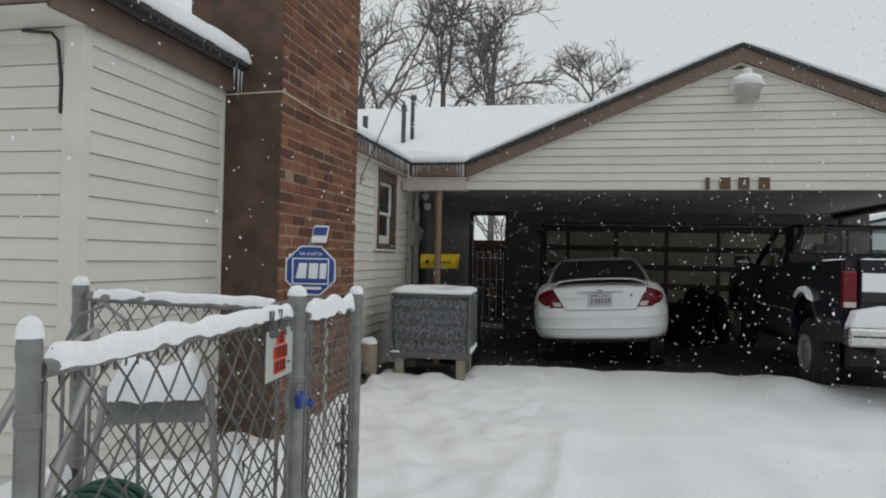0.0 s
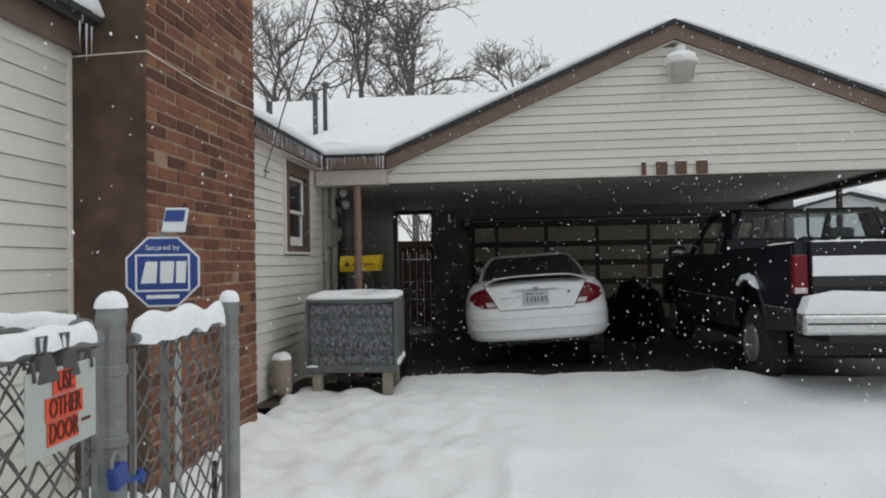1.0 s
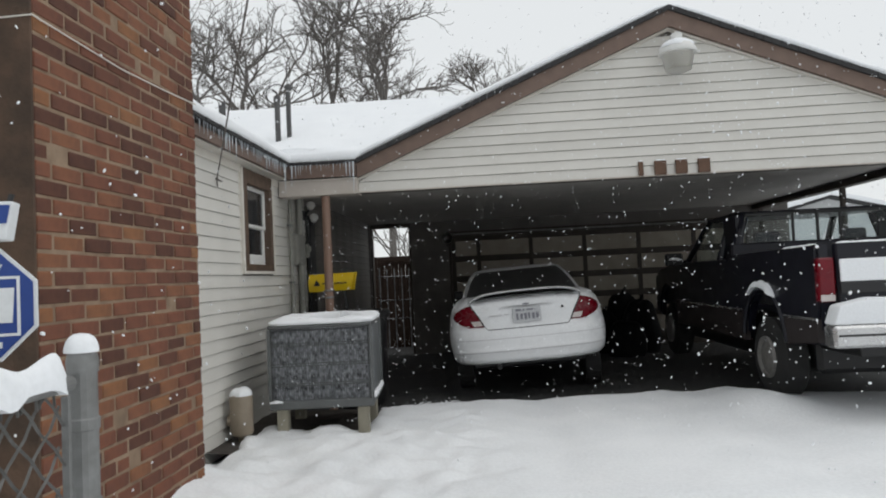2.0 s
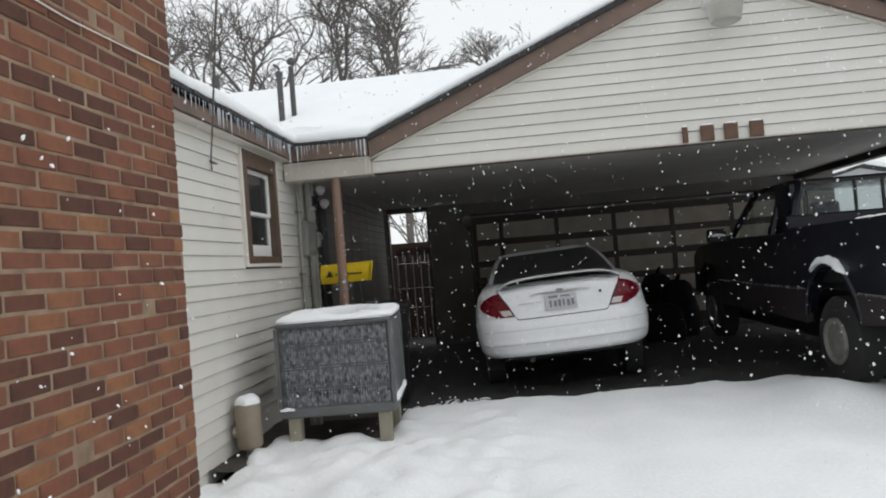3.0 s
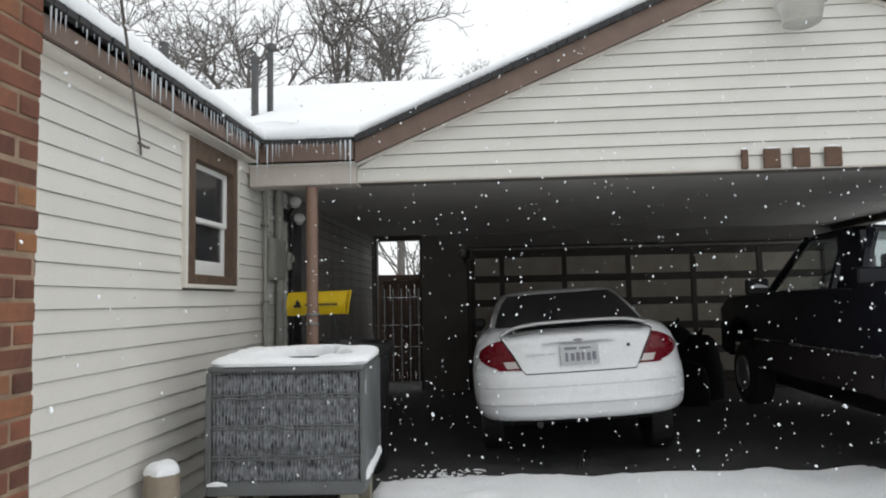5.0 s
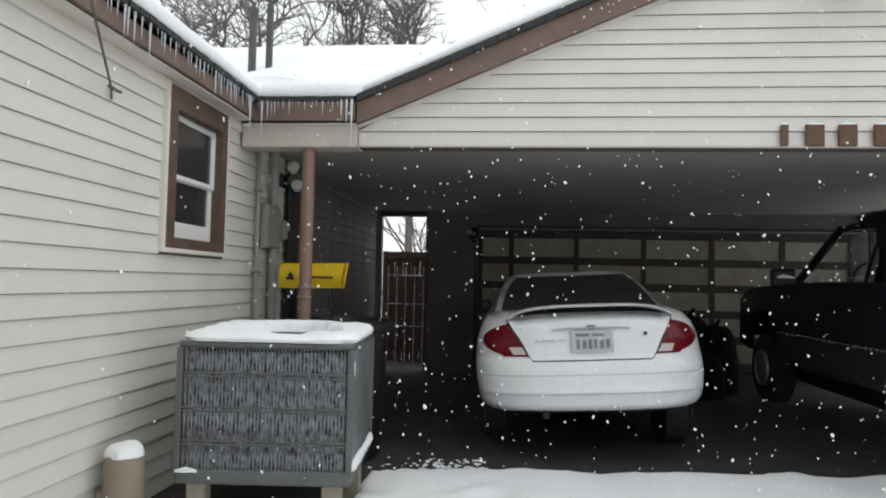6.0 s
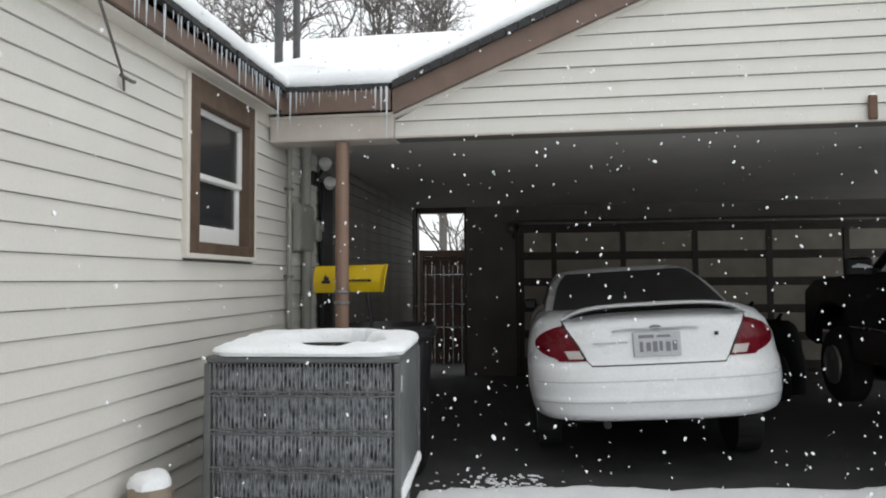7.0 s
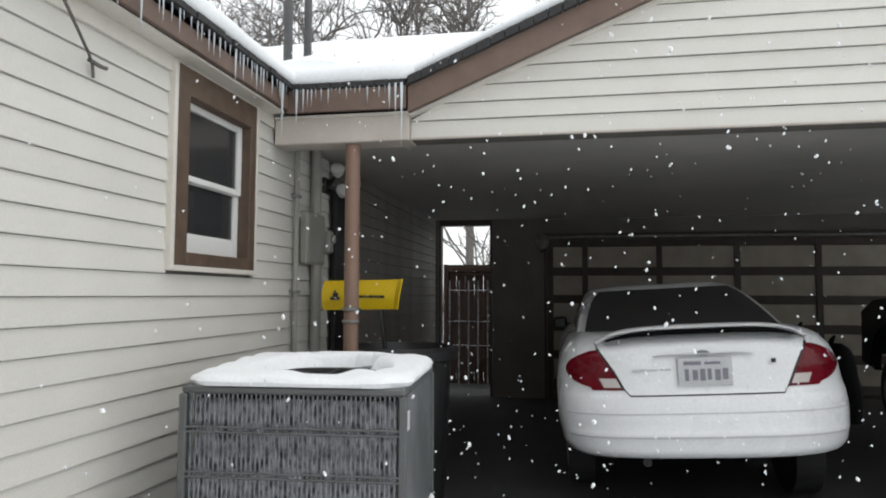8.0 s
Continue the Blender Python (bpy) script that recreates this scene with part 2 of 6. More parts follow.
def thing(name, m, label, category, group="", kind=""):
    """An Empty at the thing's base that carries its parts."""
    ob = new(name)
    ob.empty_display_size = 0.1
    ob.matrix_basis = m
    return tagged(ob, label, category, group, kind)


def structure(name, bm, mat, label, category, smooth=False):
    return tagged(part(name, bm, mat, None, label, smooth), label, category, kind="structure")


def box(bm, x0, x1, y0, y1, z0, z1, bevel=0.0, m=None, seg=1):
    r = bmesh.ops.create_cube(bm, size=1.0)
    vs = r["verts"]
    for v in vs:
        v.co = Vector(((x0 + x1) / 2 + v.co.x * (x1 - x0), (y0 + y1) / 2 + v.co.y * (y1 - y0), (z0 + z1) / 2 + v.co.z * (z1 - z0)))
    if bevel:
        es = list({e for v in vs for e in v.link_edges})
        r2 = bmesh.ops.bevel(bm, geom=es, offset=bevel, segments=seg, affect="EDGES", profile=0.6)
        vs = list({v for f in r2["faces"] for v in f.verts} | {v for v in vs if v.is_valid})
    if m is not None:
        bmesh.ops.transform(bm, matrix=m, verts=vs)
    return vs


def one_box(x0, x1, y0, y1, z0, z1, bevel=0.0, m=None, seg=1):
    bm = bmesh.new()
    box(bm, x0, x1, y0, y1, z0, z1, bevel, m, seg)
    return bm


def tube(bm, points, radius, sides=8, r_end=None, closed_ends=True):
    """A round bar through points, of even or tapering radius."""
    pts = [Vector(p) for p in points]
    rings, n = [], len(pts)
    up = None
    for i, p in enumerate(pts):
        d = (pts[min(i + 1, n - 1)] - pts[max(i - 1, 0)]).normalized()
        ref = Vector((0, 0, 1)) if abs(d.z) < 0.9 else Vector((1, 0, 0))
        a = up if up is not None and abs(up.dot(d)) < 0.9 else ref
        s = d.cross(a).normalized()
        t = s.cross(d).normalized()
        up = t
        r = radius if r_end is None else radius + (r_end - radius) * i / (n - 1)
        rings.append([bm.verts.new(p + (s * math.cos(k * 2 * math.pi / sides) + t * math.sin(k * 2 * math.pi / sides)) * r) for k in range(sides)])
    for a, b in zip(rings, rings[1:]):
        for k in range(sides):
            bm.faces.new((a[k], a[(k + 1) % sides], b[(k + 1) % sides], b[k]))
    if closed_ends:
        bm.faces.new(rings[0][::-1])
        bm.faces.new(rings[-1])
    return rings


def one_tube(points, radius, sides=8, r_end=None):
    bm = bmesh.new()
    tube(bm, points, radius, sides, r_end)
    return bm


def spun(bm, profile, centre=(0, 0, 0), sides=20, axis="z"):
    """A turned shape: profile of (radius, height) from bottom to top."""
    c = Vector(centre)
    rings = []
    for r, h in profile:
        ring = []
        for k in range(sides):
            a = k * 2 * math.pi / sides
            v = Vector((r * math.cos(a), r * math.sin(a), h))
            if axis == "x":
                v = Vector((v.z, v.x, v.y))
            elif axis == "y":
                v = Vector((v.x, v.z, v.y))
            ring.append(bm.verts.new(c + v))
        rings.append(ring)
    for a, b in zip(rings, rings[1:]):
        for k in range(sides):
            bm.faces.new((a[k], a[(k + 1) % sides], b[(k + 1) % sides], b[k]))
    bm.faces.new(rings[0][::-1])
    bm.faces.new(rings[-1])


def prism(bm, outline, axis, a, b):
    """A flat outline (list of pairs) pushed along an axis from a to b."""
    def place(u, v, w):
        return {"x": (w, u, v), "y": (u, w, v), "z": (u, v, w)}[axis]
    lo = [bm.verts.new(place(u, v, a)) for u, v in outline]
    hi = [bm.verts.new(place(u, v, b)) for u, v in outline]
    bm.faces.new(lo[::-1])
    bm.faces.new(hi)
    n = len(lo)
    for i in range(n):
        bm.faces.new((lo[i], lo[(i + 1) % n], hi[(i + 1) % n], hi[i]))


def one_prism(outline, axis, a, b, bevel=0.0):
    bm = bmesh.new()
    prism(bm, outline, axis, a, b)
    if bevel:
        bmesh.ops.recalc_face_normals(bm, faces=bm.faces[:])
        bmesh.ops.bevel(bm, geom=bm.edges[:], offset=bevel, segments=2, affect="EDGES", profile=0.6)
    return bm


def sheet(nu, nv, f):
    """A grid of points f(u, v), u and v from 0 to 1."""
    bm = bmesh.new()
    vs = [[bm.verts.new(f(i / nu, j / nv)) for j in range(nv + 1)] for i in range(nu + 1)]
    for i in range(nu):
        for j in range(nv):
            bm.faces.new((vs[i][j], vs[i + 1][j], vs[i + 1][j + 1], vs[i][j + 1]))
    return bm


def shell(nu, nv, f, g):
    """A closed thin panel between an outer face f(u, v) and an inner face g(u, v)."""
    bm = bmesh.new()
    a = [[bm.verts.new(f(i / nu, j / nv)) for j in range(nv + 1)] for i in range(nu + 1)]
    b = [[bm.verts.new(g(i / nu, j / nv)) for j in range(nv + 1)] for i in range(nu + 1)]
    for i in range(nu):
        for j in range(nv):
            bm.faces.new((a[i][j], a[i + 1][j], a[i + 1][j + 1], a[i][j + 1]))
            bm.faces.new((b[i][j], b[i][j + 1], b[i + 1][j + 1], b[i + 1][j]))
    ring = [(i, 0) for i in range(nu)] + [(nu, j) for j in range(nv)] + [(i, nv) for i in range(nu, 0, -1)] + [(0, j) for j in range(nv, 0, -1)]
    for (i, j), (k, l) in zip(ring, ring[1:] + ring[:1]):
        bm.faces.new((a[k][l], a[i][j], b[i][j], b[k][l]))
    return bm


def wob(x, y, z=0.0, s=1.0):
    return noise.noise(Vector((x * s, y * s, z * s + 3.7)))


def snow_ridge(points, width, height, seed=0.0, droop=0.3, step=0.025):
    """Snow lying along a bar: an uneven rounded ridge."""
    pts = [Vector(p) for p in points]
    bm = bmesh.new()
    path = []
    for a, b in zip(pts, pts[1:]):
        n = max(2, int((b - a).length / step))
        path += [a.lerp(b, i / n) for i in range(n)]
    path.append(pts[-1])
    rings = []
    n = len(path)
    for i, p in enumerate(path):
        d = (path[min(i + 1, n - 1)] - path[max(i - 1, 0)]).normalized()
        s = d.cross(Vector((0, 0, 1))).normalized()
        end = min(1.0, 0.25 + 0.75 * min(i, n - 1 - i) / 2.0)
        h = height * end * (1 + 0.55 * wob(p.x * 9 + seed, p.y * 9, p.z))
        w = width * end * (1 + 0.3 * wob(p.x * 13, p.y * 13 + seed, p.z))
        lo = droop * height * (1 + 0.9 * wob(p.x * 21 + seed, p.y * 21, 5))
        ring = []
        for k in range(10):
            a = k / 9 * math.pi
            ring.append(bm.verts.new(p + s * (math.cos(a) * w) + Vector((0, 0, max(0.0, math.sin(a)) ** 0.8 * h - lo * (abs(math.cos(a)) ** 3)))))
        rings.append(ring)
    for a, b in zip(rings, rings[1:]):
        for k in range(9):
            bm.faces.new((a[k], a[k + 1], b[k + 1], b[k]))
        bm.faces.new((a[9], a[0], b[0], b[9]))
    bm.faces.new(rings[0])
    bm.faces.new(rings[-1][::-1])
    return bm


def snow_cap(bm, cx, cy, cz, rx, ry, h, seed=0.0, n=14):
    """A small heap of snow on something, with a flat foot."""
    rings = []
    for j in range(6):
        a = j / 5 * math.pi / 2
        ring = []
        for k in range(n):
            b = k * 2 * math.pi / n
            w = 1 + 0.15 * wob(math.cos(b) * 2 + seed, math.sin(b) * 2, seed)
            ring.append(bm.verts.new((cx + rx * w * max(0.0, math.cos(a)) ** 0.7 * math.cos(b) if j < 5 else cx + 0.02 * rx * math.cos(b),
                                      cy + ry * w * max(0.0, math.cos(a)) ** 0.7 * math.sin(b) if j < 5 else cy + 0.02 * ry * math.sin(b),
                                      cz + h * math.sin(a) * (1 + 0.15 * wob(math.cos(b) + seed, math.sin(b), 2)))))
        rings.append(ring)
    for a, b in zip(rings, rings[1:]):
        for k in range(n):
            bm.faces.new((a[k], a[(k + 1) % n], b[(k + 1) % n], b[k]))
    bm.faces.new(rings[0][::-1])
    bm.faces.new(rings[-1])


def lettering(text, size, m, mat, parent, name="lettering", extrude=0.001, stretch=1.0):
    cu = bpy.data.curves.new(name, "FONT")
    cu.body, cu.size, cu.extrude = text, size, extrude
    cu.align_x, cu.align_y = "CENTER", "CENTER"
    tmp = bpy.data.objects.new(name, cu)
    me = bpy.data.meshes.new_from_object(tmp)
    bpy.data.objects.remove(tmp)
    me.transform(m @ Matrix.Diagonal((stretch, 1, 1, 1)))
    me.materials.clear()
    me.materials.append(mat)
    ob = new(name, me)
    ob.parent = parent
    return ob


WX = -2.09       # outer plane of the house's long wall
FY = 8.65        # outer plane of the carport's front
NX, NY = -2.005, 3.012   # outer planes of the wall before the chimney and of the house end
RX, RZ, SLOPE = 1.868, 3.826, 0.42   # carport ridge
RL, RR = -1.262, 5.03                 # feet of the gable
BY = 13.67       # back wall of the carport

# ---------------- ground ----------------
def ground_height(x, y):
    """Trodden and drifted snow on the drive; bare under the carport and beside the wall."""
    h = 0.085 + 0.02 * wob(x, y, 0, 0.7) + 0.012 * wob(x, y, 5, 2.3)
    walked = max(0.0, min(1.0, (0.25 - x) * 2.2)) * max(0.0, min(1.0, (9 - y) / 2))
    h += walked * (0.06 * wob(x, y, 9, 3.1) + 0.05 * wob(x, y, 2, 6.0) + 0.016 * wob(x, y, 4, 13.0))
    h += 0.045 * math.exp(-((x - 0.1 - 0.05 * wob(y, 0, 0, 1)) / 0.06) ** 2) * max(0.0, min(1.0, (5.8 - y)))
    h -= 0.035 * math.exp(-((x - 0.45) / 0.22) ** 2) + 0.03 * math.exp(-((x - 1.95) / 0.2) ** 2)
    h += 0.05 * math.exp(-((x - 1.55 + 0.15 * (y - 4)) / 0.16) ** 2) * max(0.0, min(1.0, (6.3 - y) * 0.7))
    h += 0.14 * math.exp(-((x + 1.75) / 0.5) ** 2) * max(0.0, min(1.0, (6.5 - y) / 0.9))
    h += 0.2 * max(0.0, min(1.0, (-1.0 - x) / 0.4)) * max(0.0, min(1.0, (3.6 - y)))
    h -= 0.05 * max(0.0, min(1.0, (x - 0.13) / 0.04)) * max(0.0, min(1.0, (5.6 - y) / 0.3))
    h += 0.12 * math.exp(-((x - 2.2) / 0.35) ** 2 - ((y - 7.9) / 0.5) ** 2)
    edge = 8.5 + 0.13 * max(0.0, min(3.3, x + 1.0)) + 0.1 * wob(x, 0, 1, 1.1) + 0.05 * wob(x, 0, 4, 4)
    if x > 2.3:
        edge -= 0.5 * min(1.0, (x - 2.3) / 0.3) * max(0.0, min(1.0, (5.4 - x)))
    if x < 5.25 and x > -9:
        h = min(h, (edge - y) * 0.8) if y < (15.2 if x < 1 else BY + 0.6) else h
    bare = max(0.0, min(1.0, (-1.03 - x + 0.06 * wob(x, y, 0, 4)) / 0.12)) * max(0.0, min(1.0, (y - 7.3 - 0.08 * wob(x, y, 2, 3)) / 0.12))
    bare = max(bare, max(0.0, min(1.0, (-1.9 - x + 0.06 * wob(x, y, 0, 5)) / 0.08)) * max(0.0, min(1.0, (y - 6.5) / 0.5)))
    h += 0.05 * math.exp(-((x + 1.4) / 0.6) ** 2 - ((y - 7.2) / 0.5) ** 2)
    if x > WX - 0.2:
        h -= bare * 0.2
    return max(h, -0.06)


def ground_axis(lo, hi, near_lo, near_hi, step):
    out, v, g = [], near_lo, step
    while v < near_hi:
        out.append(v)
        v += step
    while v < hi:
        out.append(v)
        g *= 1.35
        v += g
    out.append(hi)
    v, g = near_lo - step, step
    left = []
    while v > lo:
        left.append(v)
        g *= 1.35
        v -= g
    left.append(lo)
    return left[::-1] + out


gx, gy = ground_axis(-1500, 1500, -2.4, 5.4, 0.045), ground_axis(-300, 2500, 0.4, 9.0, 0.045)
gy = sorted(gy + [13.2 + 0.24 * i for i in range(11)])
verts = [(x, y, ground_height(x, y)) for x in gx for y in gy]
ny = len(gy)
faces = [(i * ny + j, (i + 1) * ny + j, (i + 1) * ny + j + 1, i * ny + j + 1) for i in range(len(gx) - 1) for j in range(ny - 1)]
gm = bpy.data.meshes.new("ground")
gm.from_pydata(verts, [], faces)
gm.materials.append(SNOWG)
for p in gm.polygons:
    p.use_smooth = True
tagged(new("ground", gm), "trodden snow cover over the driveway and yard", "snowy ground", kind="structure")

bm = bmesh.new()
box(bm, WX - 0.05, 5.3, 6.75, BY + 1.6, -0.3, 0.0)
structure("carport_floor", bm, ASPHALT, "dark wet asphalt floor under the carport", "floor")
bm = bmesh.new()
rs = random.Random(5)
for i in range(150):
    a, b = rs.gauss(-0.62, 0.2), rs.gauss(8.78, 0.14)
    snow_cap(bm, a, b, 0.0, rs.uniform(0.004, 0.02) * (2.0 if i % 9 == 0 else 1.0), rs.uniform(0.004, 0.014), rs.uniform(0.003, 0.012), i, 7)
tagged(part("snow_crumbs", bm, SNOW), "crumbs of snow trodden onto asphalt", "snow crumbs", kind="stuff")


def soil(u, v):
    x, y = WX - 0.02 + 1.08 * u, 6.7 + 1.85 * v
    z = 0.1 + 0.02 * wob(x, y, 0, 3) + 0.008 * wob(x, y, 4, 14)
    z -= 0.2 * max(0.0, min(1.0, (7.36 - y) / 0.08)) * max(0.0, min(1.0, (x + 1.9) / 0.06))
    z -= 0.16 * max(0.0, (u - 0.72) / 0.28) ** 1.5 + 0.14 * max(0.0, (v - 0.82) / 0.18)
    return (x, y, z)


SOIL = material("wet_soil", (0.04, 0.034, 0.03), 0.9, second=(0.07, 0.06, 0.052), scale=9, amount=0.9, fine=60, bump=0.9, depth=0.012)
structure("soil", sheet(40, 60, soil), SOIL, "dark bare soil beside the house wall", "soil", True)

# ---------------- house: long wall with its window ----------------
WY0, WY1, WZ0, WZ1 = 7.597, 8.37, 1.423, 2.325      # outside of the window's casing
bm = bmesh.new()
box(bm, WX - 0.2, WX - 0.016, 5.2, WY0 + 0.05, -0.2, 2.42)
box(bm, WX - 0.2, NX - 0.016, NY + 0.04, 5.2, -0.2, 2.42)
box(bm, WX - 0.2, WX - 0.016, WY1 - 0.05, BY, -0.2, 2.42)
box(bm, WX - 0.2, WX - 0.016, WY0 + 0.05, WY1 - 0.05, -0.2, WZ0 + 0.05)
box(bm, WX - 0.2, WX - 0.016, WY0 + 0.05, WY1 - 0.05, WZ1 - 0.05, 2.42)
wall_long = structure("wall_long", bm, SEAM, "cream vinyl-sided house wall with a small window", "wall")
bm = bmesh.new()
box(bm, -9.0, WX - 0.2, NY + 0.03, NY + 0.19, -0.2, 2.42)
wall_front = structure("wall_front", bm, SEAM, "cream vinyl-sided house wall beside the corner", "wall")
bm = bmesh.new()
box(bm, -9.0, -8.8, NY + 0.19, BY, -0.2, 2.42)
box(bm, -8.8, WX - 0.2, BY - 0.2, BY, -0.2, 2.42)
structure("wall_far", bm, SIDING, "plain outer walls of the house", "wall")
bm = one_box(-8.7, WX - 0.21, NY + 0.25, BY - 0.25, 0.3, 0.36)
structure("floor_house", bm, DARKWALL, "plain floor inside the dark house", "floor")

CX0, CX1, CY0, CY1 = -2.25, -1.62, 4.252, 5.632
# outside corner post, trim at the chimney and under the eave
bm = bmesh.new()
box(bm, NX - 0.09, NX + 0.012, NY, NY + 0.062, 0.05, 2.38, 0.004)
part("corner_post", bm, TRIM, wall_long)
part("trim", one_box(NX - 0.01, NX + 0.012, CY0 - 0.042, CY0 - 0.014, 0.1, 2.38, 0.003), TRIM, wall_long)
part("frieze_board", one_box(NX - 0.01, NX + 0.01, NY + 0.062, CY0 - 0.043, 2.272, 2.40, 0.003), TRIM, wall_long)
part("frieze_board", one_box(WX - 0.01, WX + 0.01, 5.75, 8.9, 2.272, 2.40, 0.003), TRIM, wall_long)

part("frieze_board", one_box(-9.0, NX - 0.091, NY + 0.006, NY + 0.03, 2.272, 2.34, 0.003), TRIM, wall_front)

# ---------------- chimney ----------------
chimney = thing("chimney", pose(0, 0, 0), "broad red-brown brick chimney with darker narrow end", "chimney")
part("mortar_core", one_box(CX0, CX1 - 0.0035, CY0 + 0.004, CY1 - 0.004, -0.1, 4.6), MORTAR, chimney)
# one flat slab, darker and mottled brown, covers the narrow end
part("end_slab", one_box(CX0, CX1 - 0.001, CY0 - 0.012, CY0 - 0.001, -0.1, 4.6, 0.003), BRICKEND, chimney, "flat dark mottled brown end")

# ---------------- carport front: gable, beam, rakes ----------------
def rake_z(x):
    return RZ - SLOPE * abs(x - RX)


bm = one_prism([(RL, 2.18), (RR, 2.18), (RR, rake_z(RR) - 0.05), (RX, RZ - 0.05), (RL, rake_z(RL) - 0.05)], "y", FY + 0.02, FY + 0.16)
gable = structure("wall_gable", bm, SEAM, "cream vinyl-sided gable over the carport opening", "wall")
part("bottom_trim", one_box(RL, RR, FY - 0.008, FY + 0.02, 2.177, 2.189, 0.002), BEAMP, gable)

bm = one_box(WX + 0.013, RL - 0.003, FY - 0.03, FY + 0.16, 2.17, 2.335, 0.006)
structure("beam_front", bm, BEAMP, "painted box beam over the carport's corner", "beam")
structure("trim", one_box(WX + 0.013, RL - 0.004, FY - 0.045, FY - 0.028, 2.318, 2.335, 0.003), TRIM, "thin painted trim on the box beam", "trim")
bm = one_box(4.42, 4.56, FY + 0.17, BY + 0.02, 2.18, 2.262, 0.006)
structure("beam_side", bm, DOORFRAME, "dark timber beam along the carport's open side", "beam")
for y in (10.83, 13.5):
    structure("carport_post", one_box(4.46, 4.52, y - 0.03, y + 0.03, -0.1, 2.18, 0.004), DOORFRAME, "dark timber carport post under the side beam", "post")


def rake(side):
    """A barge board with the dark edge of the shingles above it."""
    x1 = RL if side < 0 else RR
    bm = one_prism([(RX, RZ - 0.045), (x1, rake_z(x1) - 0.045), (x1, rake_z(x1) - 0.19), (RX, RZ - 0.2)], "y", FY - 0.075, FY - 0.04)
    structure("trim_rake", bm, BROWN, "brown barge board along the carport gable", "trim")
    bm = bmesh.new()
    n = 40
    for i in range(n):
        a, b = RX + (x1 - RX) * i / n, RX + (x1 - RX) * (i + 0.94) / n
        w = 0.006 * wob(a, 3, 0, 7)
        prism(bm, [(a, rake_z(a) + 0.004), (b, rake_z(b) + 0.004), (b, rake_z(b) - 0.045 + w), (a, rake_z(a) - 0.045 + w)], "y", FY - 0.105, FY + 0.3)
    structure("shingle_edge", bm, SHINGLE, "dark shingle edge under the roof snow", "shingles")
    # thin pale strip where siding meets the barge board
    bm = one_prism([(RX, RZ - 0.2), (x1, rake_z(x1) - 0.19), (x1, rake_z(x1) - 0.205), (RX, RZ - 0.222)], "y", FY - 0.03, FY + 0.02)
    structure("trim_gable", bm, TRIM, "pale strip under the barge board", "trim")


rake(-1)
rake(1)

# carport roof decks and snow on them
for side, x1 in ((-1, RL), (1, RR)):
    bm = one_prism([(RX, RZ - 0.1), (x1, rake_z(x1) - 0.1), (x1, rake_z(x1) - 0.01), (RX, RZ - 0.01)], "y", FY + 0.17, BY + 0.3)
    structure("roof_carport", bm, SHINGLE, "shingled carport roof slope under snow", "roof")


def gable_snow(u, v):
    # across the gable from foot to foot, rounded over the front edge
    x = RL - 0.12 + (RR - RL + 0.24) * u
    t = 0.085 + 0.02 * wob(x, 0, 0, 2.1) + 0.008 * wob(x, 1, 0, 9)
    ridge = RZ - SLOPE * math.sqrt((x - RX) ** 2 + 0.012)
    if v < 0.3:
        a = v / 0.3 * math.pi / 2
        y = FY - 0.07 - 0.055 * math.sin(a * 2) * 0.6 + (1 - math.cos(a)) * 0.12
        z = ridge + 0.012 + t * math.sin(a)
    else:
        y = FY + 0.05 + (v - 0.3) / 0.7 * (BY + 0.3 - FY)
        z = ridge + 0.012 + t
    return (x, y, z)


structure("roof_snow_carport", sheet(150, 40, gable_snow), SNOW, "thick smooth snow on the carport roof", "roof snow", True)

# ceiling
structure("ceiling", one_box(WX, 4.56, FY + 0.161, BY, 2.265, 2.3), CEIL, "grey painted flat carport ceiling", "ceiling")

# ---------------- back wall with door opening and garage door ----------------
DX0, DX1 = -2.06, -1.36
GX0, GX1, GZ = -0.66, 4.32, 2.06
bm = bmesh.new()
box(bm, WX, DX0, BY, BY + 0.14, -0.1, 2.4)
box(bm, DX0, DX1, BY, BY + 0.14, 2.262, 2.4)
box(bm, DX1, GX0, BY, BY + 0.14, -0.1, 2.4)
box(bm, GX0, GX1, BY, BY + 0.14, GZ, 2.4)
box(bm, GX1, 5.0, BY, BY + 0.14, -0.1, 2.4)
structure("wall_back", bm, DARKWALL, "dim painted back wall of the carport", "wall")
door_frame = bmesh.new()
box(door_frame, DX0, DX0 + 0.03, BY - 0.01, BY + 0.15, 0, 2.262, 0.003)
box(door_frame, DX1 - 0.03, DX1, BY - 0.01, BY + 0.15, 0, 2.262, 0.003)
box(door_frame, DX0 + 0.03, DX1 - 0.03, BY - 0.01, BY + 0.15, 2.19, 2.262, 0.003)
# strip added to block daylight leaking through the corner gap
structure("corner_filler", one_box(WX - 0.02, WX + 0.035, BY - 0.035, BY - 0.002, -0.1, 2.264, 0.003), DARKWALL, "narrow added strip closing the gap between two walls", "trim")
structure("door_1", door_frame, DOORFRAME, "dark open doorway frame in the back wall", "doorway")

garage_door = thing("garage_door", pose(0, BY, 0), "closed panelled garage door with dark rails", "garage door", kind="structure")
part("backing", one_box(GX0, GX1, 0.05, 0.09, 0.0, GZ), DOORFRAME, garage_door)
cols = [GX0 + 0.04, -0.19, 0.707, 1.615, 2.523, 3.44, GX1]
rows_z = [0.04, 0.2, 0.552, 0.898, 1.244, 1.59, 1.95]
for z in rows_z:
    part("rail", one_box(GX0, GX1, 0.005, 0.05, z - 0.052, z + 0.052, 0.004), DOORFRAME, garage_door)
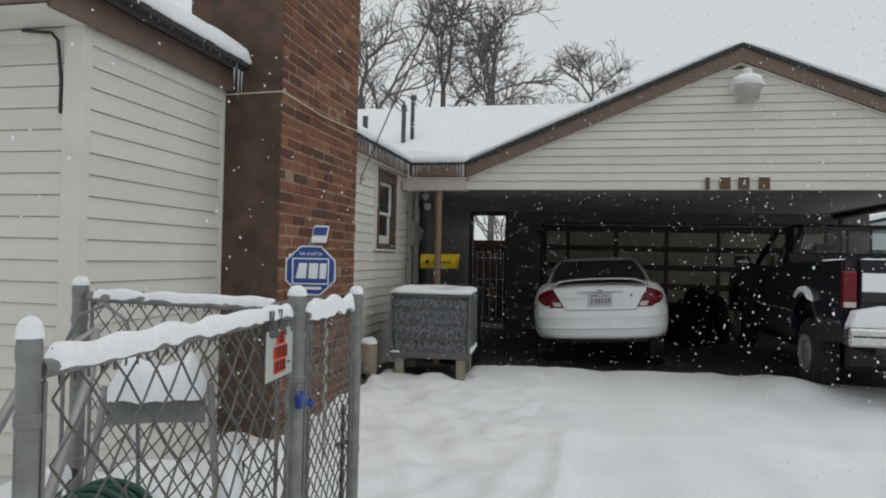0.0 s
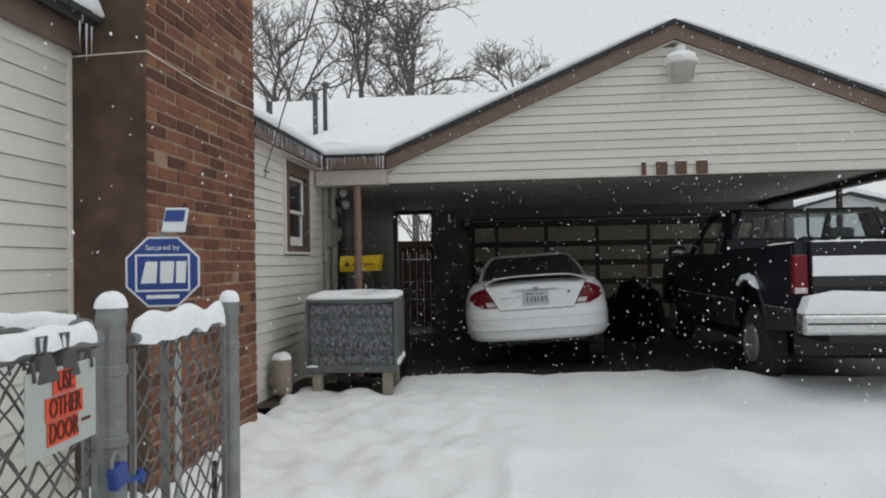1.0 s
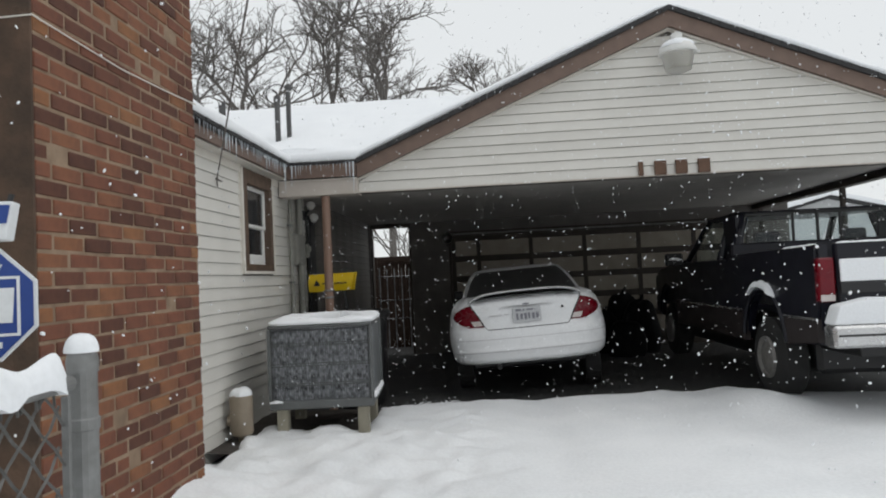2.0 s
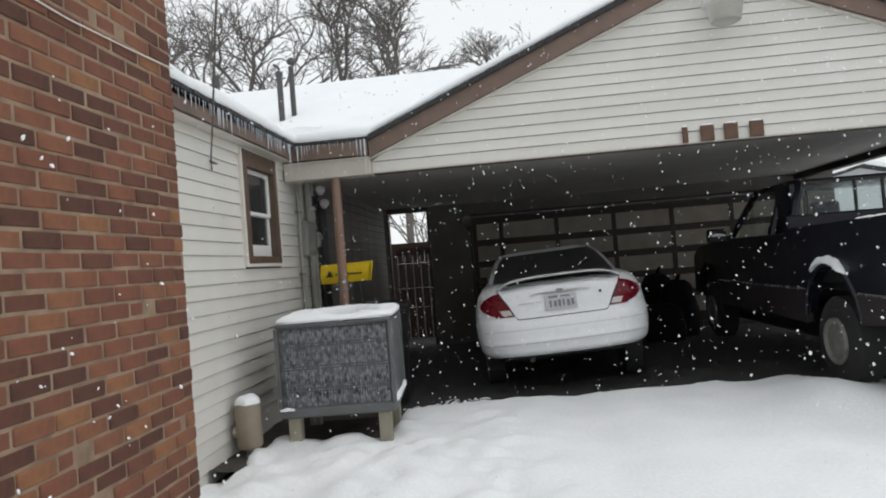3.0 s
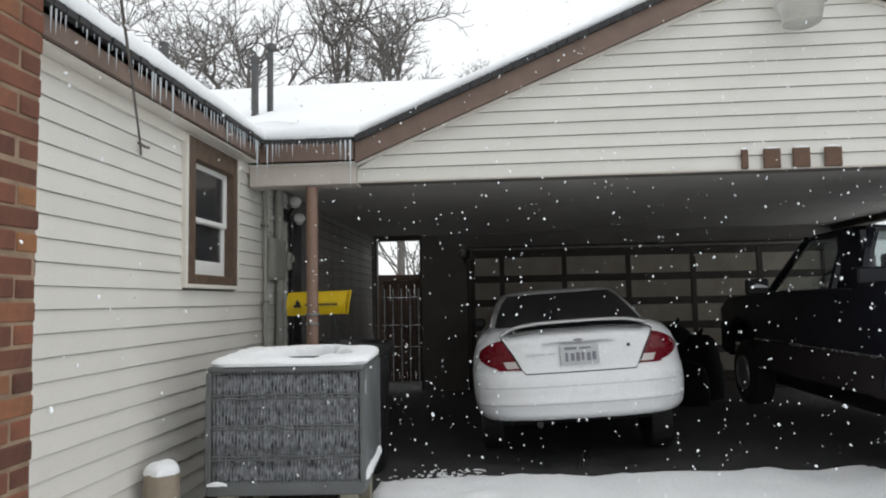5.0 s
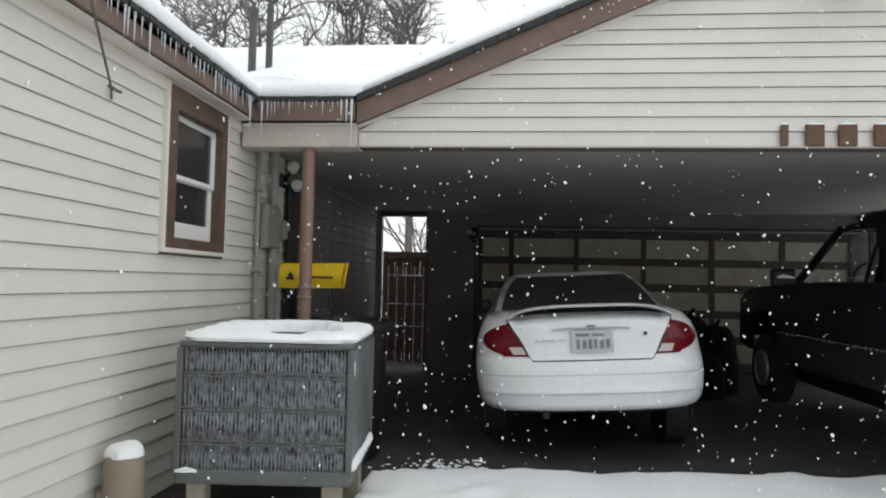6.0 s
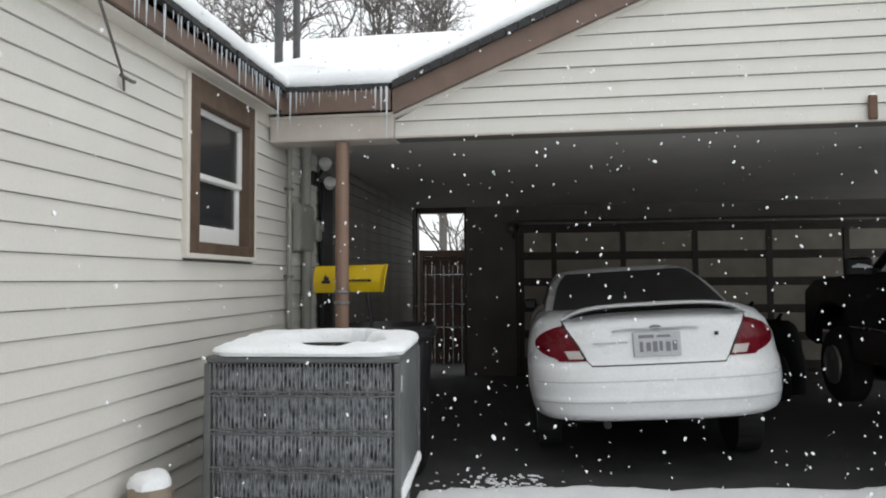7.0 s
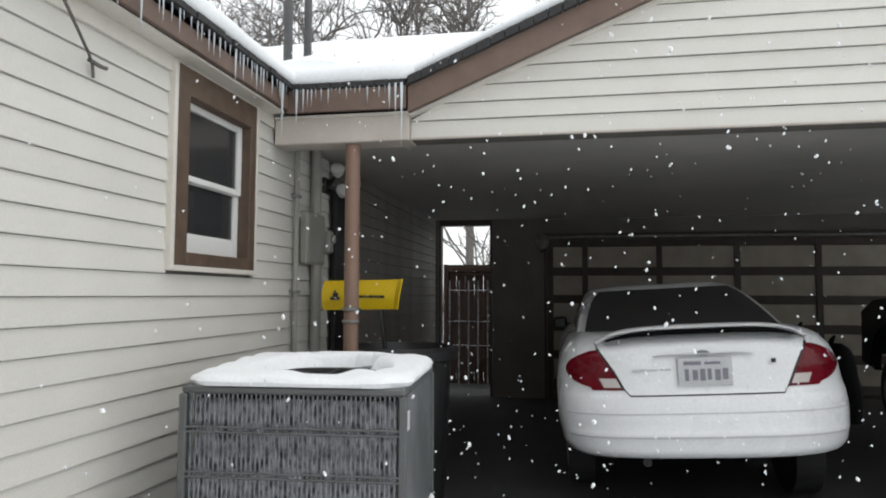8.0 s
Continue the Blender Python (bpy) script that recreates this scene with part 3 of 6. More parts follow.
part("header", one_box(GX0 - 0.05, GX1 + 0.05, -0.06, -0.003, GZ - 0.075, GZ + 0.01, 0.004), DOORFRAME, garage_door)
for x in cols:
    part("stile", one_box(x - 0.035, x + 0.035, 0.001, 0.046, 0.0, GZ, 0.004), DOORFRAME, garage_door)
for i in range(len(cols) - 1):
    for j in range(1, len(rows_z) - 1):
        part("panel", one_box(cols[i] + 0.034, cols[i + 1] - 0.034, 0.02, 0.052, rows_z[j] + 0.05, rows_z[j + 1] - 0.05, 0.006), DOORPANEL, garage_door)
part("track", one_tube([(GX0 - 0.02, -0.04, 0.0), (GX0 - 0.02, -0.04, 2.02)], 0.02, 6), DOORFRAME, garage_door)
part("torsion_bar", one_tube([(GX0 - 0.05, -0.085, 2.02), (GX1 + 0.05, -0.085, 2.02)], 0.015, 8), GALV, garage_door)

# ---------------- house roofs over the long wall and behind ----------------
EX, NEX, EZ = -1.965, -1.87, 2.47       # fascia plane, top of fascia
bm = bmesh.new()
box(bm, NX + 0.035, NX + 0.06, NY - 0.24, CY0 - 0.015, 2.335, EZ, 0.003)
box(bm, EX - 0.025, EX, CY1 + 0.02, 8.56, 2.355, EZ, 0.003)
structure("trim_fascia", bm, BROWN, "brown fascia board below the eave", "trim")
structure("trim_fascia", one_box(EX - 0.02, RL - 0.01, 8.56, 8.585, 2.34, EZ, 0.003), BROWN, "brown fascia board over the box beam", "trim")
structure("trim_soffit", one_box(WX + 0.013, EX - 0.026, CY1 + 0.02, 8.56, 2.34, 2.352), TRIM, "pale soffit under the eave", "trim")
structure("trim_soffit", one_box(-9.2, NX + 0.034, NY - 0.24, NY - 0.003, 2.34, 2.352), TRIM, "pale soffit under the eave", "trim")
structure("trim_fascia", one_box(-9.2, NX + 0.06, NY - 0.262, NY - 0.242, 2.355, 2.52, 0.003), BROWN, "brown barge board on the house end", "trim")


def ragged_edge(length, seed):
    """Shingle tabs, one after another, along an eave."""
    bm = bmesh.new()
    n = int(length / 0.08)
    for i in range(n):
        a = i * length / n
        d = 0.01 * wob(i, seed, 0, 1.7)
        box(bm, -0.25, 0.035 + d, a, a + length / n - 0.006, 0.0, 0.03 + 0.004 * wob(i, seed, 4, 2.2))
    return bm


for ex, y0, y1 in ((NEX, NY - 0.24, CY0 - 0.015), (EX, CY1 + 0.02, 8.55)):
    bm = ragged_edge(y1 - y0, y0)
    bmesh.ops.transform(bm, matrix=pose(ex, y0, EZ + 0.003), verts=bm.verts[:])
    structure("shingle_edge", bm, SHINGLE, "dark shingle edge under the roof snow", "shingles")
bm = ragged_edge(RL - EX - 0.01, 9)
bmesh.ops.transform(bm, matrix=pose(EX, 8.58, EZ + 0.003, 0, 0, -90), verts=bm.verts[:])
structure("shingle_edge", bm, SHINGLE, "dark shingle edge over the box beam", "shingles")

HS = 0.45
bm = one_prism([(NEX, EZ + 0.01), (NEX, EZ - 0.03), (-5.5, EZ - 0.03 + HS * 3.5), (-9.2, EZ - 0.03), (-9.2, EZ + 0.01), (-5.5, EZ + 0.03 + HS * 3.5)], "y", NY - 0.24, CY0 - 0.03)
structure("roof_house", bm, SHINGLE, "shingled house roof under snow", "roof")
bm = one_prism([(EX, EZ + 0.01), (EX, EZ - 0.03), (-5.5, EZ - 0.03 + HS * 3.5), (-9.2, EZ - 0.03), (-9.2, EZ + 0.01), (-5.5, EZ + 0.03 + HS * 3.5)], "y", CY1 + 0.02, 11)
structure("roof_house", bm, SHINGLE, "shingled house roof under snow", "roof")
bm = one_prism([(CX0, EZ + 0.1), (CX0, EZ + 0.06), (-5.5, EZ - 0.03 + HS * 3.5), (-9.2, EZ - 0.03), (-9.2, EZ + 0.01), (-5.5, EZ + 0.03 + HS * 3.5)], "y", CY0 - 0.03, CY1 + 0.02)
structure("roof_house", bm, SHINGLE, "shingled house roof behind the chimney", "roof")
RIDGE_Y, RIDGE_Z = 11.25, 3.72
bm = one_prism([(8.58, EZ), (8.58, EZ + 0.03), (RIDGE_Y, RIDGE_Z), (RIDGE_Y + 2.9, EZ + 0.1), (RIDGE_Y + 2.9, EZ)], "x", -9.2, RL)
structure("roof_house", bm, SHINGLE, "shingled rear house roof under snow", "roof")


def eave_snow(ex, y0, y1, seed, nv=120):
    def f(u, v):
        y = y0 + (y1 - y0) * u
        t = 0.1 + 0.018 * wob(y, seed, 0, 1.7) + 0.01 * wob(y, seed, 3, 6)
        ends = min(1.0, min(u, 1 - u) * 60 + 0.35) if y1 < 8 else 1.0
        if v < 0.45:
            a = v / 0.45 * math.pi
            r = t / 2 * ends
            x = ex + 0.03 + 0.028 * math.sin(a) * (1 + 0.4 * wob(y, seed, 8, 5)) - 0.03 * (a / math.pi)
            z = EZ + 0.033 + r * (1 - math.cos(a))
        else:
            w = (v - 0.45) / 0.55
            x = ex - (5.5 + ex) * w
            z = EZ + 0.033 + t * ends + HS * 3.53 * w * 0.98
        return (x, y, z)
    return sheet(nv, 24, f)


structure("roof_snow_house", eave_snow(NEX, NY - 0.26, CY0 - 0.015, 1, 50), SNOW, "thick snow lip along the house eave", "roof snow", True)
structure("roof_snow_house", eave_snow(EX, CY1 + 0.02, 9.2, 2, 120), SNOW, "thick snow lip along the house eave", "roof snow", True)


bm = one_prism([(CX0 - 0.02, EZ + 0.22), (CX0 - 0.02, EZ + 0.1), (-5.5, EZ + 0.03 + HS * 3.5), (-5.5, EZ + 0.15 + HS * 3.5)], "y", CY0 - 0.05, CY1 + 0.05)
structure("roof_snow_house", bm, SNOW, "roof snow drifted behind the chimney", "roof snow")
bm = one_prism([(-5.5, EZ + 0.15 + HS * 3.5), (-5.5, EZ + 0.03 + HS * 3.5), (-9.25, EZ + 0.02), (-9.25, EZ + 0.12)], "y", NY - 0.26, 11.2)
structure("roof_snow_house", bm, SNOW, "roof snow on the far house slope", "roof snow")


def rear_snow(u, v):
    x = -9.0 + 10.6 * u
    y0 = 8.58 + max(0.0, (rake_z(x) - rake_z(RL)) / 0.425) if x > RL else 8.58
    t = 0.1 + 0.015 * wob(x, 2, 0, 1.5) + 0.008 * wob(x, 1, 3, 5)
    if v < 0.3:
        a = v / 0.3 * math.pi
        y = y0 - 0.03 - 0.03 * math.sin(a) + 0.03 * a / math.pi
        z = EZ + 0.033 + (y0 - 8.58) * 0.425 + t / 2 * (1 - math.cos(a))
    else:
        w = (v - 0.3) / 0.7
        y = y0 + (RIDGE_Y - y0) * w
        z = EZ + 0.033 + t + (RIDGE_Z - EZ - 0.03) * (y - 8.58) / (RIDGE_Y - 8.58) - 0.05 * max(0, w - 0.93) / 0.07 * 0.6
        z += 0.05 * math.exp(-((x + 1.9) / 0.3) ** 2) * (1 - w)
    return (x, y, z)


structure("roof_snow_rear", sheet(160, 30, rear_snow), SNOW, "broad snowfield on the rear roof slope", "roof snow", True)

# ---------------- window in the long wall ----------------
window = thing("window_1", pose(WX, 0, 0), "small double-hung window with brown casing and white sashes", "window", kind="structure")
for y0, y1, z0, z1 in ((WY0, WY0 + 0.105, WZ0, WZ1), (WY1 - 0.065, WY1, WZ0, WZ1), (WY0 + 0.105, WY1 - 0.065, WZ0, WZ0 + 0.06), (WY0 + 0.105, WY1 - 0.065, WZ1 - 0.13, WZ1)):
    part("casing", one_box(-0.06, 0.022, y0, y1, z0, z1, 0.004), WINBROWN, window)
for y0, y1, z0, z1 in ((WY0 - 0.028, WY0 - 0.001, WZ0 - 0.026, WZ1 + 0.002), (WY1 + 0.001, WY1 + 0.026, WZ0 - 0.026, WZ1 + 0.002), (WY0 - 0.001, WY1 + 0.001, WZ0 - 0.026, WZ0 - 0.001)):
    part("channel", one_box(-0.012, 0.026, y0, y1, z0, z1, 0.002), TRIM, window)
SY0, SY1, SZ0, SZ1, SM = WY0 + 0.106, WY1 - 0.066, WZ0 + 0.061, WZ1 - 0.131, 1.835
for nm, z0, z1, dx in (("upper_sash", SM - 0.015, SZ1, -0.03), ("lower_sash", SZ0, SM + 0.015, -0.045)):
    bm = bmesh.new()
    b = 0.045
    lo = 0.095 if nm == "lower_sash" else 0.03
    box(bm, dx - 0.03, dx, SY0, SY0 + b, z0, z1, 0.003)
    box(bm, dx - 0.03, dx, SY1 - b, SY1, z0, z1, 0.003)
    box(bm, dx - 0.03, dx, SY0 + b, SY1 - b, z0, z0 + lo, 0.003)
    box(bm, dx - 0.03, dx, SY0 + b, SY1 - b, z1 - 0.035, z1, 0.003)
    s = part(nm, bm, WHITEVINYL, window)
    part("pane", one_box(dx - 0.02, dx - 0.014, SY0 + b - 0.005, SY1 - b + 0.005, z0 + lo - 0.005, z1 - 0.03), DARKGLASS, s)

# ---------------- fixtures on the house ----------------
conduit = thing("service_conduit", pose(WX, 8.93, 0), "thin painted conduit up the house wall", "conduit")
part("pipe", one_tube([(0.03, 0, 0.1), (0.03, 0, 2.2)], 0.016, 8), BOXGREY, conduit)
for z in (0.7, 1.3, 1.9):
    part("strap", one_box(0.0, 0.05, -0.03, 0.03, z, z + 0.02, 0.002), GALV, conduit)
meter = thing("meter_box", pose(WX, 9.19, 0), "grey electric box with thick conduits on the wall", "electric box")
part("cabinet", one_box(0.012, 0.062, -0.16, 0.16, 1.49, 1.83, 0.008), BOXGREY, meter)
part("cover", one_box(0.062, 0.07, -0.145, 0.145, 1.505, 1.815, 0.004), BOXGREY, meter)
part("riser", one_tube([(0.045, 0.03, 1.83), (0.045, 0.03, 2.26)], 0.035, 10), BOXGREY, meter)
part("drop_pipe", one_tube([(0.045, 0.05, 0.1), (0.045, 0.05, 1.49)], 0.035, 10), BOXGREY, meter)
outlet = thing("outlet_box", pose(WX, 9.47, 1.66), "small round grey outlet on the wall", "outlet")
bm = bmesh.new()
box(bm, 0.0, 0.07, -0.045, 0.045, -0.08, 0.08, 0.012)
spun(bm, [(0.03, 0.07), (0.03, 0.09), (0.02, 0.095)], (0, 0, 0.02), 12, "x")
part("body", bm, BOXGREY, outlet)
# narrow black strip of unidentified nature, set upright on the wall
board = thing("dark_strip", pose(WX + 0.02, 9.72, 0), "narrow upright black strip against the wall", "board")
part("upright_strip", one_box(0.0, 0.03, -0.11, 0.13, 0.0, 2.05, 0.004), BLACKP, board)
flood = thing("flood_light", pose(WX, 9.5, 2.06), "twin-head flood light with snowy round lamps", "flood light")
part("base", one_box(0.0, 0.03, -0.06, 0.06, -0.05, 0.06, 0.01), BLACKP, flood)
for dy, dz in ((-0.07, 0.1), (0.05, -0.03)):
    part("arm", one_tube([(0.03, 0, 0), (0.09, dy * 0.7, dz * 0.6)], 0.012, 8), BLACKP, flood)
    bm = bmesh.new()
    spun(bm, [(0.018, -0.055), (0.036, -0.03), (0.05, 0.018), (0.048, 0.03), (0.025, 0.042)], (0, 0, 0), 16)
    bmesh.ops.transform(bm, matrix=pose(0.12, dy, dz, 60, 0, 20), verts=bm.verts[:])
    part("lamp_head", bm, LAMPWHITE, flood, "white glass reflector lamp", True)

downpipe = thing("downpipe", pose(-1.613, 8.68, 0), "round brown steel post under the box beam", "post")
part("pipe", one_tube([(0, 0, 0.0), (0, 0, 2.164)], 0.043, 20), POSTBROWN, downpipe, smooth=True)
bm = bmesh.new()
spun(bm, [(0.047, 0), (0.053, 0.004), (0.053, 0.016), (0.047, 0.02)], (0, 0, 1.2), 20)
spun(bm, [(0.047, 0), (0.052, 0.004), (0.052, 0.016), (0.047, 0.02)], (0, 0, 1.13), 20)
part("clamp", bm, GALV, downpipe, "pale metal clamp band")

shovel = thing("snow_shovel", pose(-1.665, 9.03, -0.005), "yellow plastic snow pusher hung blade up", "snow shovel")


def blade(u, v):
    x = -0.25 + 0.5 * u
    z = 1.20 + 0.185 * v + 0.01 * u
    y = -0.035 * math.sin(v * math.pi) + 0.02 * v
    if u > 0.93:
        y -= 0.05 * (u - 0.93) / 0.07
        z += 0.0
    return (x + (0.025 * v if u > 0.9 else 0), y, z)


bm = shell(28, 10, blade, lambda u, v: (blade(u, v)[0], blade(u, v)[1] + 0.006, blade(u, v)[2]))
part("blade", bm, YELLOW, shovel, smooth=True)
bm = one_tube([(0.24, -0.03, 1.21), (0.255, -0.045, 1.3), (0.27, -0.03, 1.395)], 0.009, 8)
part("edge_rib", bm, YELLOW, shovel)
part("handle", one_tube([(0.12, 0.02, 1.22), (0.16, 0.05, 0.85), (0.19, 0.07, 0.3), (0.2, 0.08, 0.02)], 0.014, 8), BLACKP, shovel, "black shaft")
bm = bmesh.new()
box(bm, -0.185, -0.125, -0.0445, -0.04, 1.265, 1.285)
box(bm, -0.17, -0.135, -0.0445, -0.04, 1.285, 1.31)
box(bm, -0.162, -0.152, -0.0445, -0.04, 1.31, 1.325)
part("emblem", bm, BLACKP, shovel, "small black emblem")
bm = bmesh.new()
rs = random.Random(3)
x = -0.095
while x < 0.16:
    w = rs.uniform(0.012, 0.03)
    box(bm, x, x + w, -0.0445, -0.04, 1.278, 1.294)
    x += w + 0.004
part("lettering_bars", bm, BLACKP, shovel, "unreadable black print")

tub = thing("black_tub", pose(-1.4, 9.0, 0), "round black plastic tub behind the cooling unit", "tub")
bm = bmesh.new()
spun(bm, [(0.24, 0.0), (0.27, 0.05), (0.31, 0.9), (0.34, 0.91), (0.345, 0.96), (0.32, 0.985), (0.3, 0.94), (0.27, 0.6)], (0, 0, 0), 32)
part("body", bm, BLACKP, tub, smooth=True)

globe = thing("globe_lamp", pose(GX0 - 0.06, BY - 0.12, 1.96), "small dim globe lamp beside the garage door", "lamp")
bm = bmesh.new()
spun(bm, [(0.02, -0.09), (0.07, -0.06), (0.09, 0.0), (0.07, 0.06), (0.02, 0.09)], (0, 0, 0), 18)
part("globe", bm, JAR, globe, smooth=True)
part("bracket", one_tube([(0, 0.02, -0.08), (0, 0.12, -0.12)], 0.015, 8), DOORFRAME, globe)

# gable lamp
yard = thing("gable_lamp", pose(1.9, FY, 3.215), "white dusk lamp with snowy hood on the gable", "lamp")
part("arm", one_tube([(-0.02, 0.0, 0.22), (-0.02, -0.1, 0.3), (0, -0.17, 0.27)], 0.018, 8), LAMPWHITE, yard)
part("wall_plate", one_box(-0.06, 0.02, -0.012, 0.0, 0.16, 0.3, 0.004), LAMPWHITE, yard)
bm = bmesh.new()
spun(bm, [(0.175, 0.09), (0.18, 0.105), (0.15, 0.17), (0.08, 0.215), (0.05, 0.22), (0.05, 0.29), (0.03, 0.3)], (0, -0.19, 0), 28)
part("hood", bm, LAMPWHITE, yard, smooth=True)
bm = bmesh.new()
spun(bm, [(0.09, -0.075), (0.12, -0.06), (0.15, 0.088)], (0, -0.19, 0), 28)
part("diffuser", bm, JAR, yard, "clear ribbed jar", True)
bm = bmesh.new()
snow_cap(bm, 0, -0.19, 0.15, 0.165, 0.165, 0.075, 4, 20)
part("snow", bm, SNOW, yard, "rounded snow heap on the hood", True)

# house number, kept as plain bars
for i, (a, b) in enumerate(((1.507, 1.553), (1.66, 1.775), (1.86, 1.975), (2.075, 2.19))):
    plate = thing("number_bar", pose((a + b) / 2, FY - 0.012, 2.185), "plain brown wooden number bar with snow on top", "house number", "house number bars")
    w = (b - a) / 2
    part("bar", one_box(-w, w, -0.02, 0.004, 0.0, 0.14, 0.005), NUMBROWN, plate)
    bm = bmesh.new()
    snow_cap(bm, 0, -0.008, 0.138, w * 0.9, 0.016, 0.014, i, 10)
    part("snow", bm, SNOW, plate, "thin snow crest", True)

# roof pipes
for nm, x, y, z, h, r in (("vent_pipe", -2.2, 9.07, 2.72, 0.56, 0.03), ("vent_pipe", -2.115, 9.2, 2.78, 0.63, 0.027), ("vent_pipe", -2.215, 7.56, 2.55, 0.33, 0.03)):
    v = thing(nm, pose(x, y, z), "weathered metal pipe standing up through the roof snow", "vent pipe", "roof pipes")
    part("pipe", one_tube([(0, 0, 0), (0, 0, h)], r, 12), LEADPIPE, v)
    if x < -2.15 and y > 8:
        part("cap", one_tube([(0, 0, h), (0, 0, h + 0.05)], r * 1.25, 12), LEADPIPE, v)
        part("hook", one_tube([(0, 0, h + 0.05), (0.0, 0, h + 0.09), (-0.05, 0, h + 0.13)], 0.012, 8), LEADPIPE, v)
    elif y > 8:
        bm = bmesh.new()
        spun(bm, [(0.03, 0), (0.045, 0.02), (0.045, 0.05), (0.02, 0.07)], (0.01, 0, h + 0.02), 12)
        part("weather_head", bm, LEADPIPE, v)
        pts = [(-0.02 + 0.12 * math.cos(a) - 0.1, -0.02, h - 0.02 + 0.11 * math.sin(a)) for a in [0.3 + i * 0.5 for i in range(11)]]
        part("drip_loop", one_tube(pts, 0.006, 6), BLACKP, v, "looped service cable")
        part("drip_loop", one_tube([(0.03, 0, h + 0.05), (0.12, -0.02, h - 0.03), (0.2, -0.04, h + 0.06), (0.24, -0.04, h + 0.16)], 0.006, 6), BLACKP, v, "looped service cable")

# twig and wire hanging down over the eave; cable round the chimney
wire = thing("service_cable", pose(0, 0, 0), "thin dark service cable strung overhead from the wall", "cable")
part("strand", one_tube([(-2.075, 7.06, 2.08), (-2.076, 7.055, 2.13), (-2.05, 7.0, 2.15), (-1.683, 6.24, 2.29), (-1.296, 5.43, 2.44), (-0.52, 3.83, 2.74), (0.51, 1.69, 3.14), (1.8, -0.985, 3.64)], 0.0055, 6), BARK, wire)
part("knot", one_tube([(-2.075, 7.03, 2.14), (-2.055, 7.07, 2.125), (-2.06, 7.11, 2.13)], 0.008, 6), BARK, wire)
cable = thing("chimney_cable", pose(0, 0, 0), "pale cable strung across the brickwork", "cable")
part("strand", one_tube([(-2.0, 4.235, 2.32), (-1.85, 4.236, 2.325), (-1.612, 4.236, 2.33), (-1.611, 4.85, 2.31), (-1.611, 5.3, 2.325), (-1.612, 5.64, 2.345)], 0.0035, 6), TRIM, cable)
lead = thing("service_lead", pose(0, 0, 0), "dark cable stapled beside the corner post", "cable")
part("strand", one_tube([(-2.31, 3.005, 2.33), (-2.15, 3.0, 2.31), (-2.11, 2.995, 2.27), (-2.108, 3.018, 2.1), (-2.108, 3.018, 1.95)], 0.008, 6), BLACKP, lead)

# ground vent by the wall, capped with snow
vent = thing("wall_vent", pose(-1.96, 7.1, 0.0), "tan cylindrical wall vent with snow cap", "wall vent")
bm = bmesh.new()
spun(bm, [(0.075, 0.14), (0.088, 0.16), (0.088, 0.42), (0.083, 0.45), (0.055, 0.47)], (0, 0, 0), 18)
part("canister", bm, VENTTAN, vent, smooth=True)
part("stub", one_tube([(-0.1, 0, 0.25), (0, 0, 0.25)], 0.05, 10), VENTTAN, vent)
part("foot", one_tube([(0, 0, 0.0), (0, 0, 0.16)], 0.03, 10), VENTTAN, vent)
bm = bmesh.new()
snow_cap(bm, 0, 0, 0.445, 0.09, 0.09, 0.06, 2)
part("snow", bm, SNOW, vent, "rounded snow cap", True)

# ---------------- cooling unit ----------------
ac = thing("air_conditioner", pose(-1.385, 7.62, 0, 0, 0, 4.5), "grey outdoor cooling unit with frosted grille on timber feet", "air conditioner")
AW, AD, A0, A1 = 0.403, 0.397, 0.335, 0.935
part("coil", one_box(-AW + 0.03, AW - 0.03, -AD + 0.03, AD - 0.03, A0 + 0.03, A1 - 0.02), COIL, ac, "frosted coil behind the bars")
part("base_pan", one_box(-AW - 0.01, AW + 0.01, -AD - 0.01, AD + 0.01, A0 - 0.035, A0 + 0.035, 0.01), ACMETAL, ac)
part("side_panel", one_box(AW - 0.028, AW, -AD + 0.04, AD - 0.0, A0 + 0.035, A1, 0.006), FROSTSIDE, ac, "plain painted side panel")
bm = bmesh.new()
box(bm, -AW - 0.008, AW + 0.008, -AD - 0.008, -AD + 0.13, A1, A1 + 0.03, 0.008)
box(bm, -AW - 0.008, AW + 0.008, AD - 0.13, AD + 0.008, A1, A1 + 0.03, 0.008)
box(bm, -AW - 0.008, -AW + 0.13, -AD + 0.13, AD - 0.13, A1, A1 + 0.03, 0.004)
box(bm, AW - 0.13, AW + 0.008, -AD + 0.13, AD - 0.13, A1, A1 + 0.03, 0.004)
part("top_cover", bm, ACMETAL, ac)
for sx, sy in ((-1, -1), (1, -1), (-1, 1), (1, 1)):
    part("corner_post", one_box(sx * AW - 0.014, sx * AW + 0.014, sy * AD - 0.014, sy * AD + 0.014, A0 + 0.03, A1, 0.004), ACMETAL, ac)
for sx, sy in ((-1, -1), (1, -1), (-1, 1), (1, 1)):
    part("foot", one_box(sx * 0.32 - 0.045, sx * 0.32 + 0.045, sy * 0.33 - 0.045, sy * 0.33 + 0.045, -0.03, A0 - 0.035, 0.006), LEGWOOD, ac, "weathered timber foot")
bar = as_mesh("grille_bar", one_tube([(0, 0, A0 + 0.03), (0, 0, A1)], 0.0032, 6), FROSTBAR)
rs = random.Random(8)
for i in range(44):
    x = -AW + 0.03 + (2 * AW - 0.06) * i / 43
    b = new("grille_bar", bar)
    b.parent, b.location = ac, (x, -AD - 0.004 + rs.uniform(-0.001, 0.001), 0)
for i in range(36):
    y = -AD + 0.03 + (2 * AD - 0.06) * i / 35
    b = new("grille_bar", bar)
    b.parent, b.location = ac, (-AW - 0.004, y, 0)
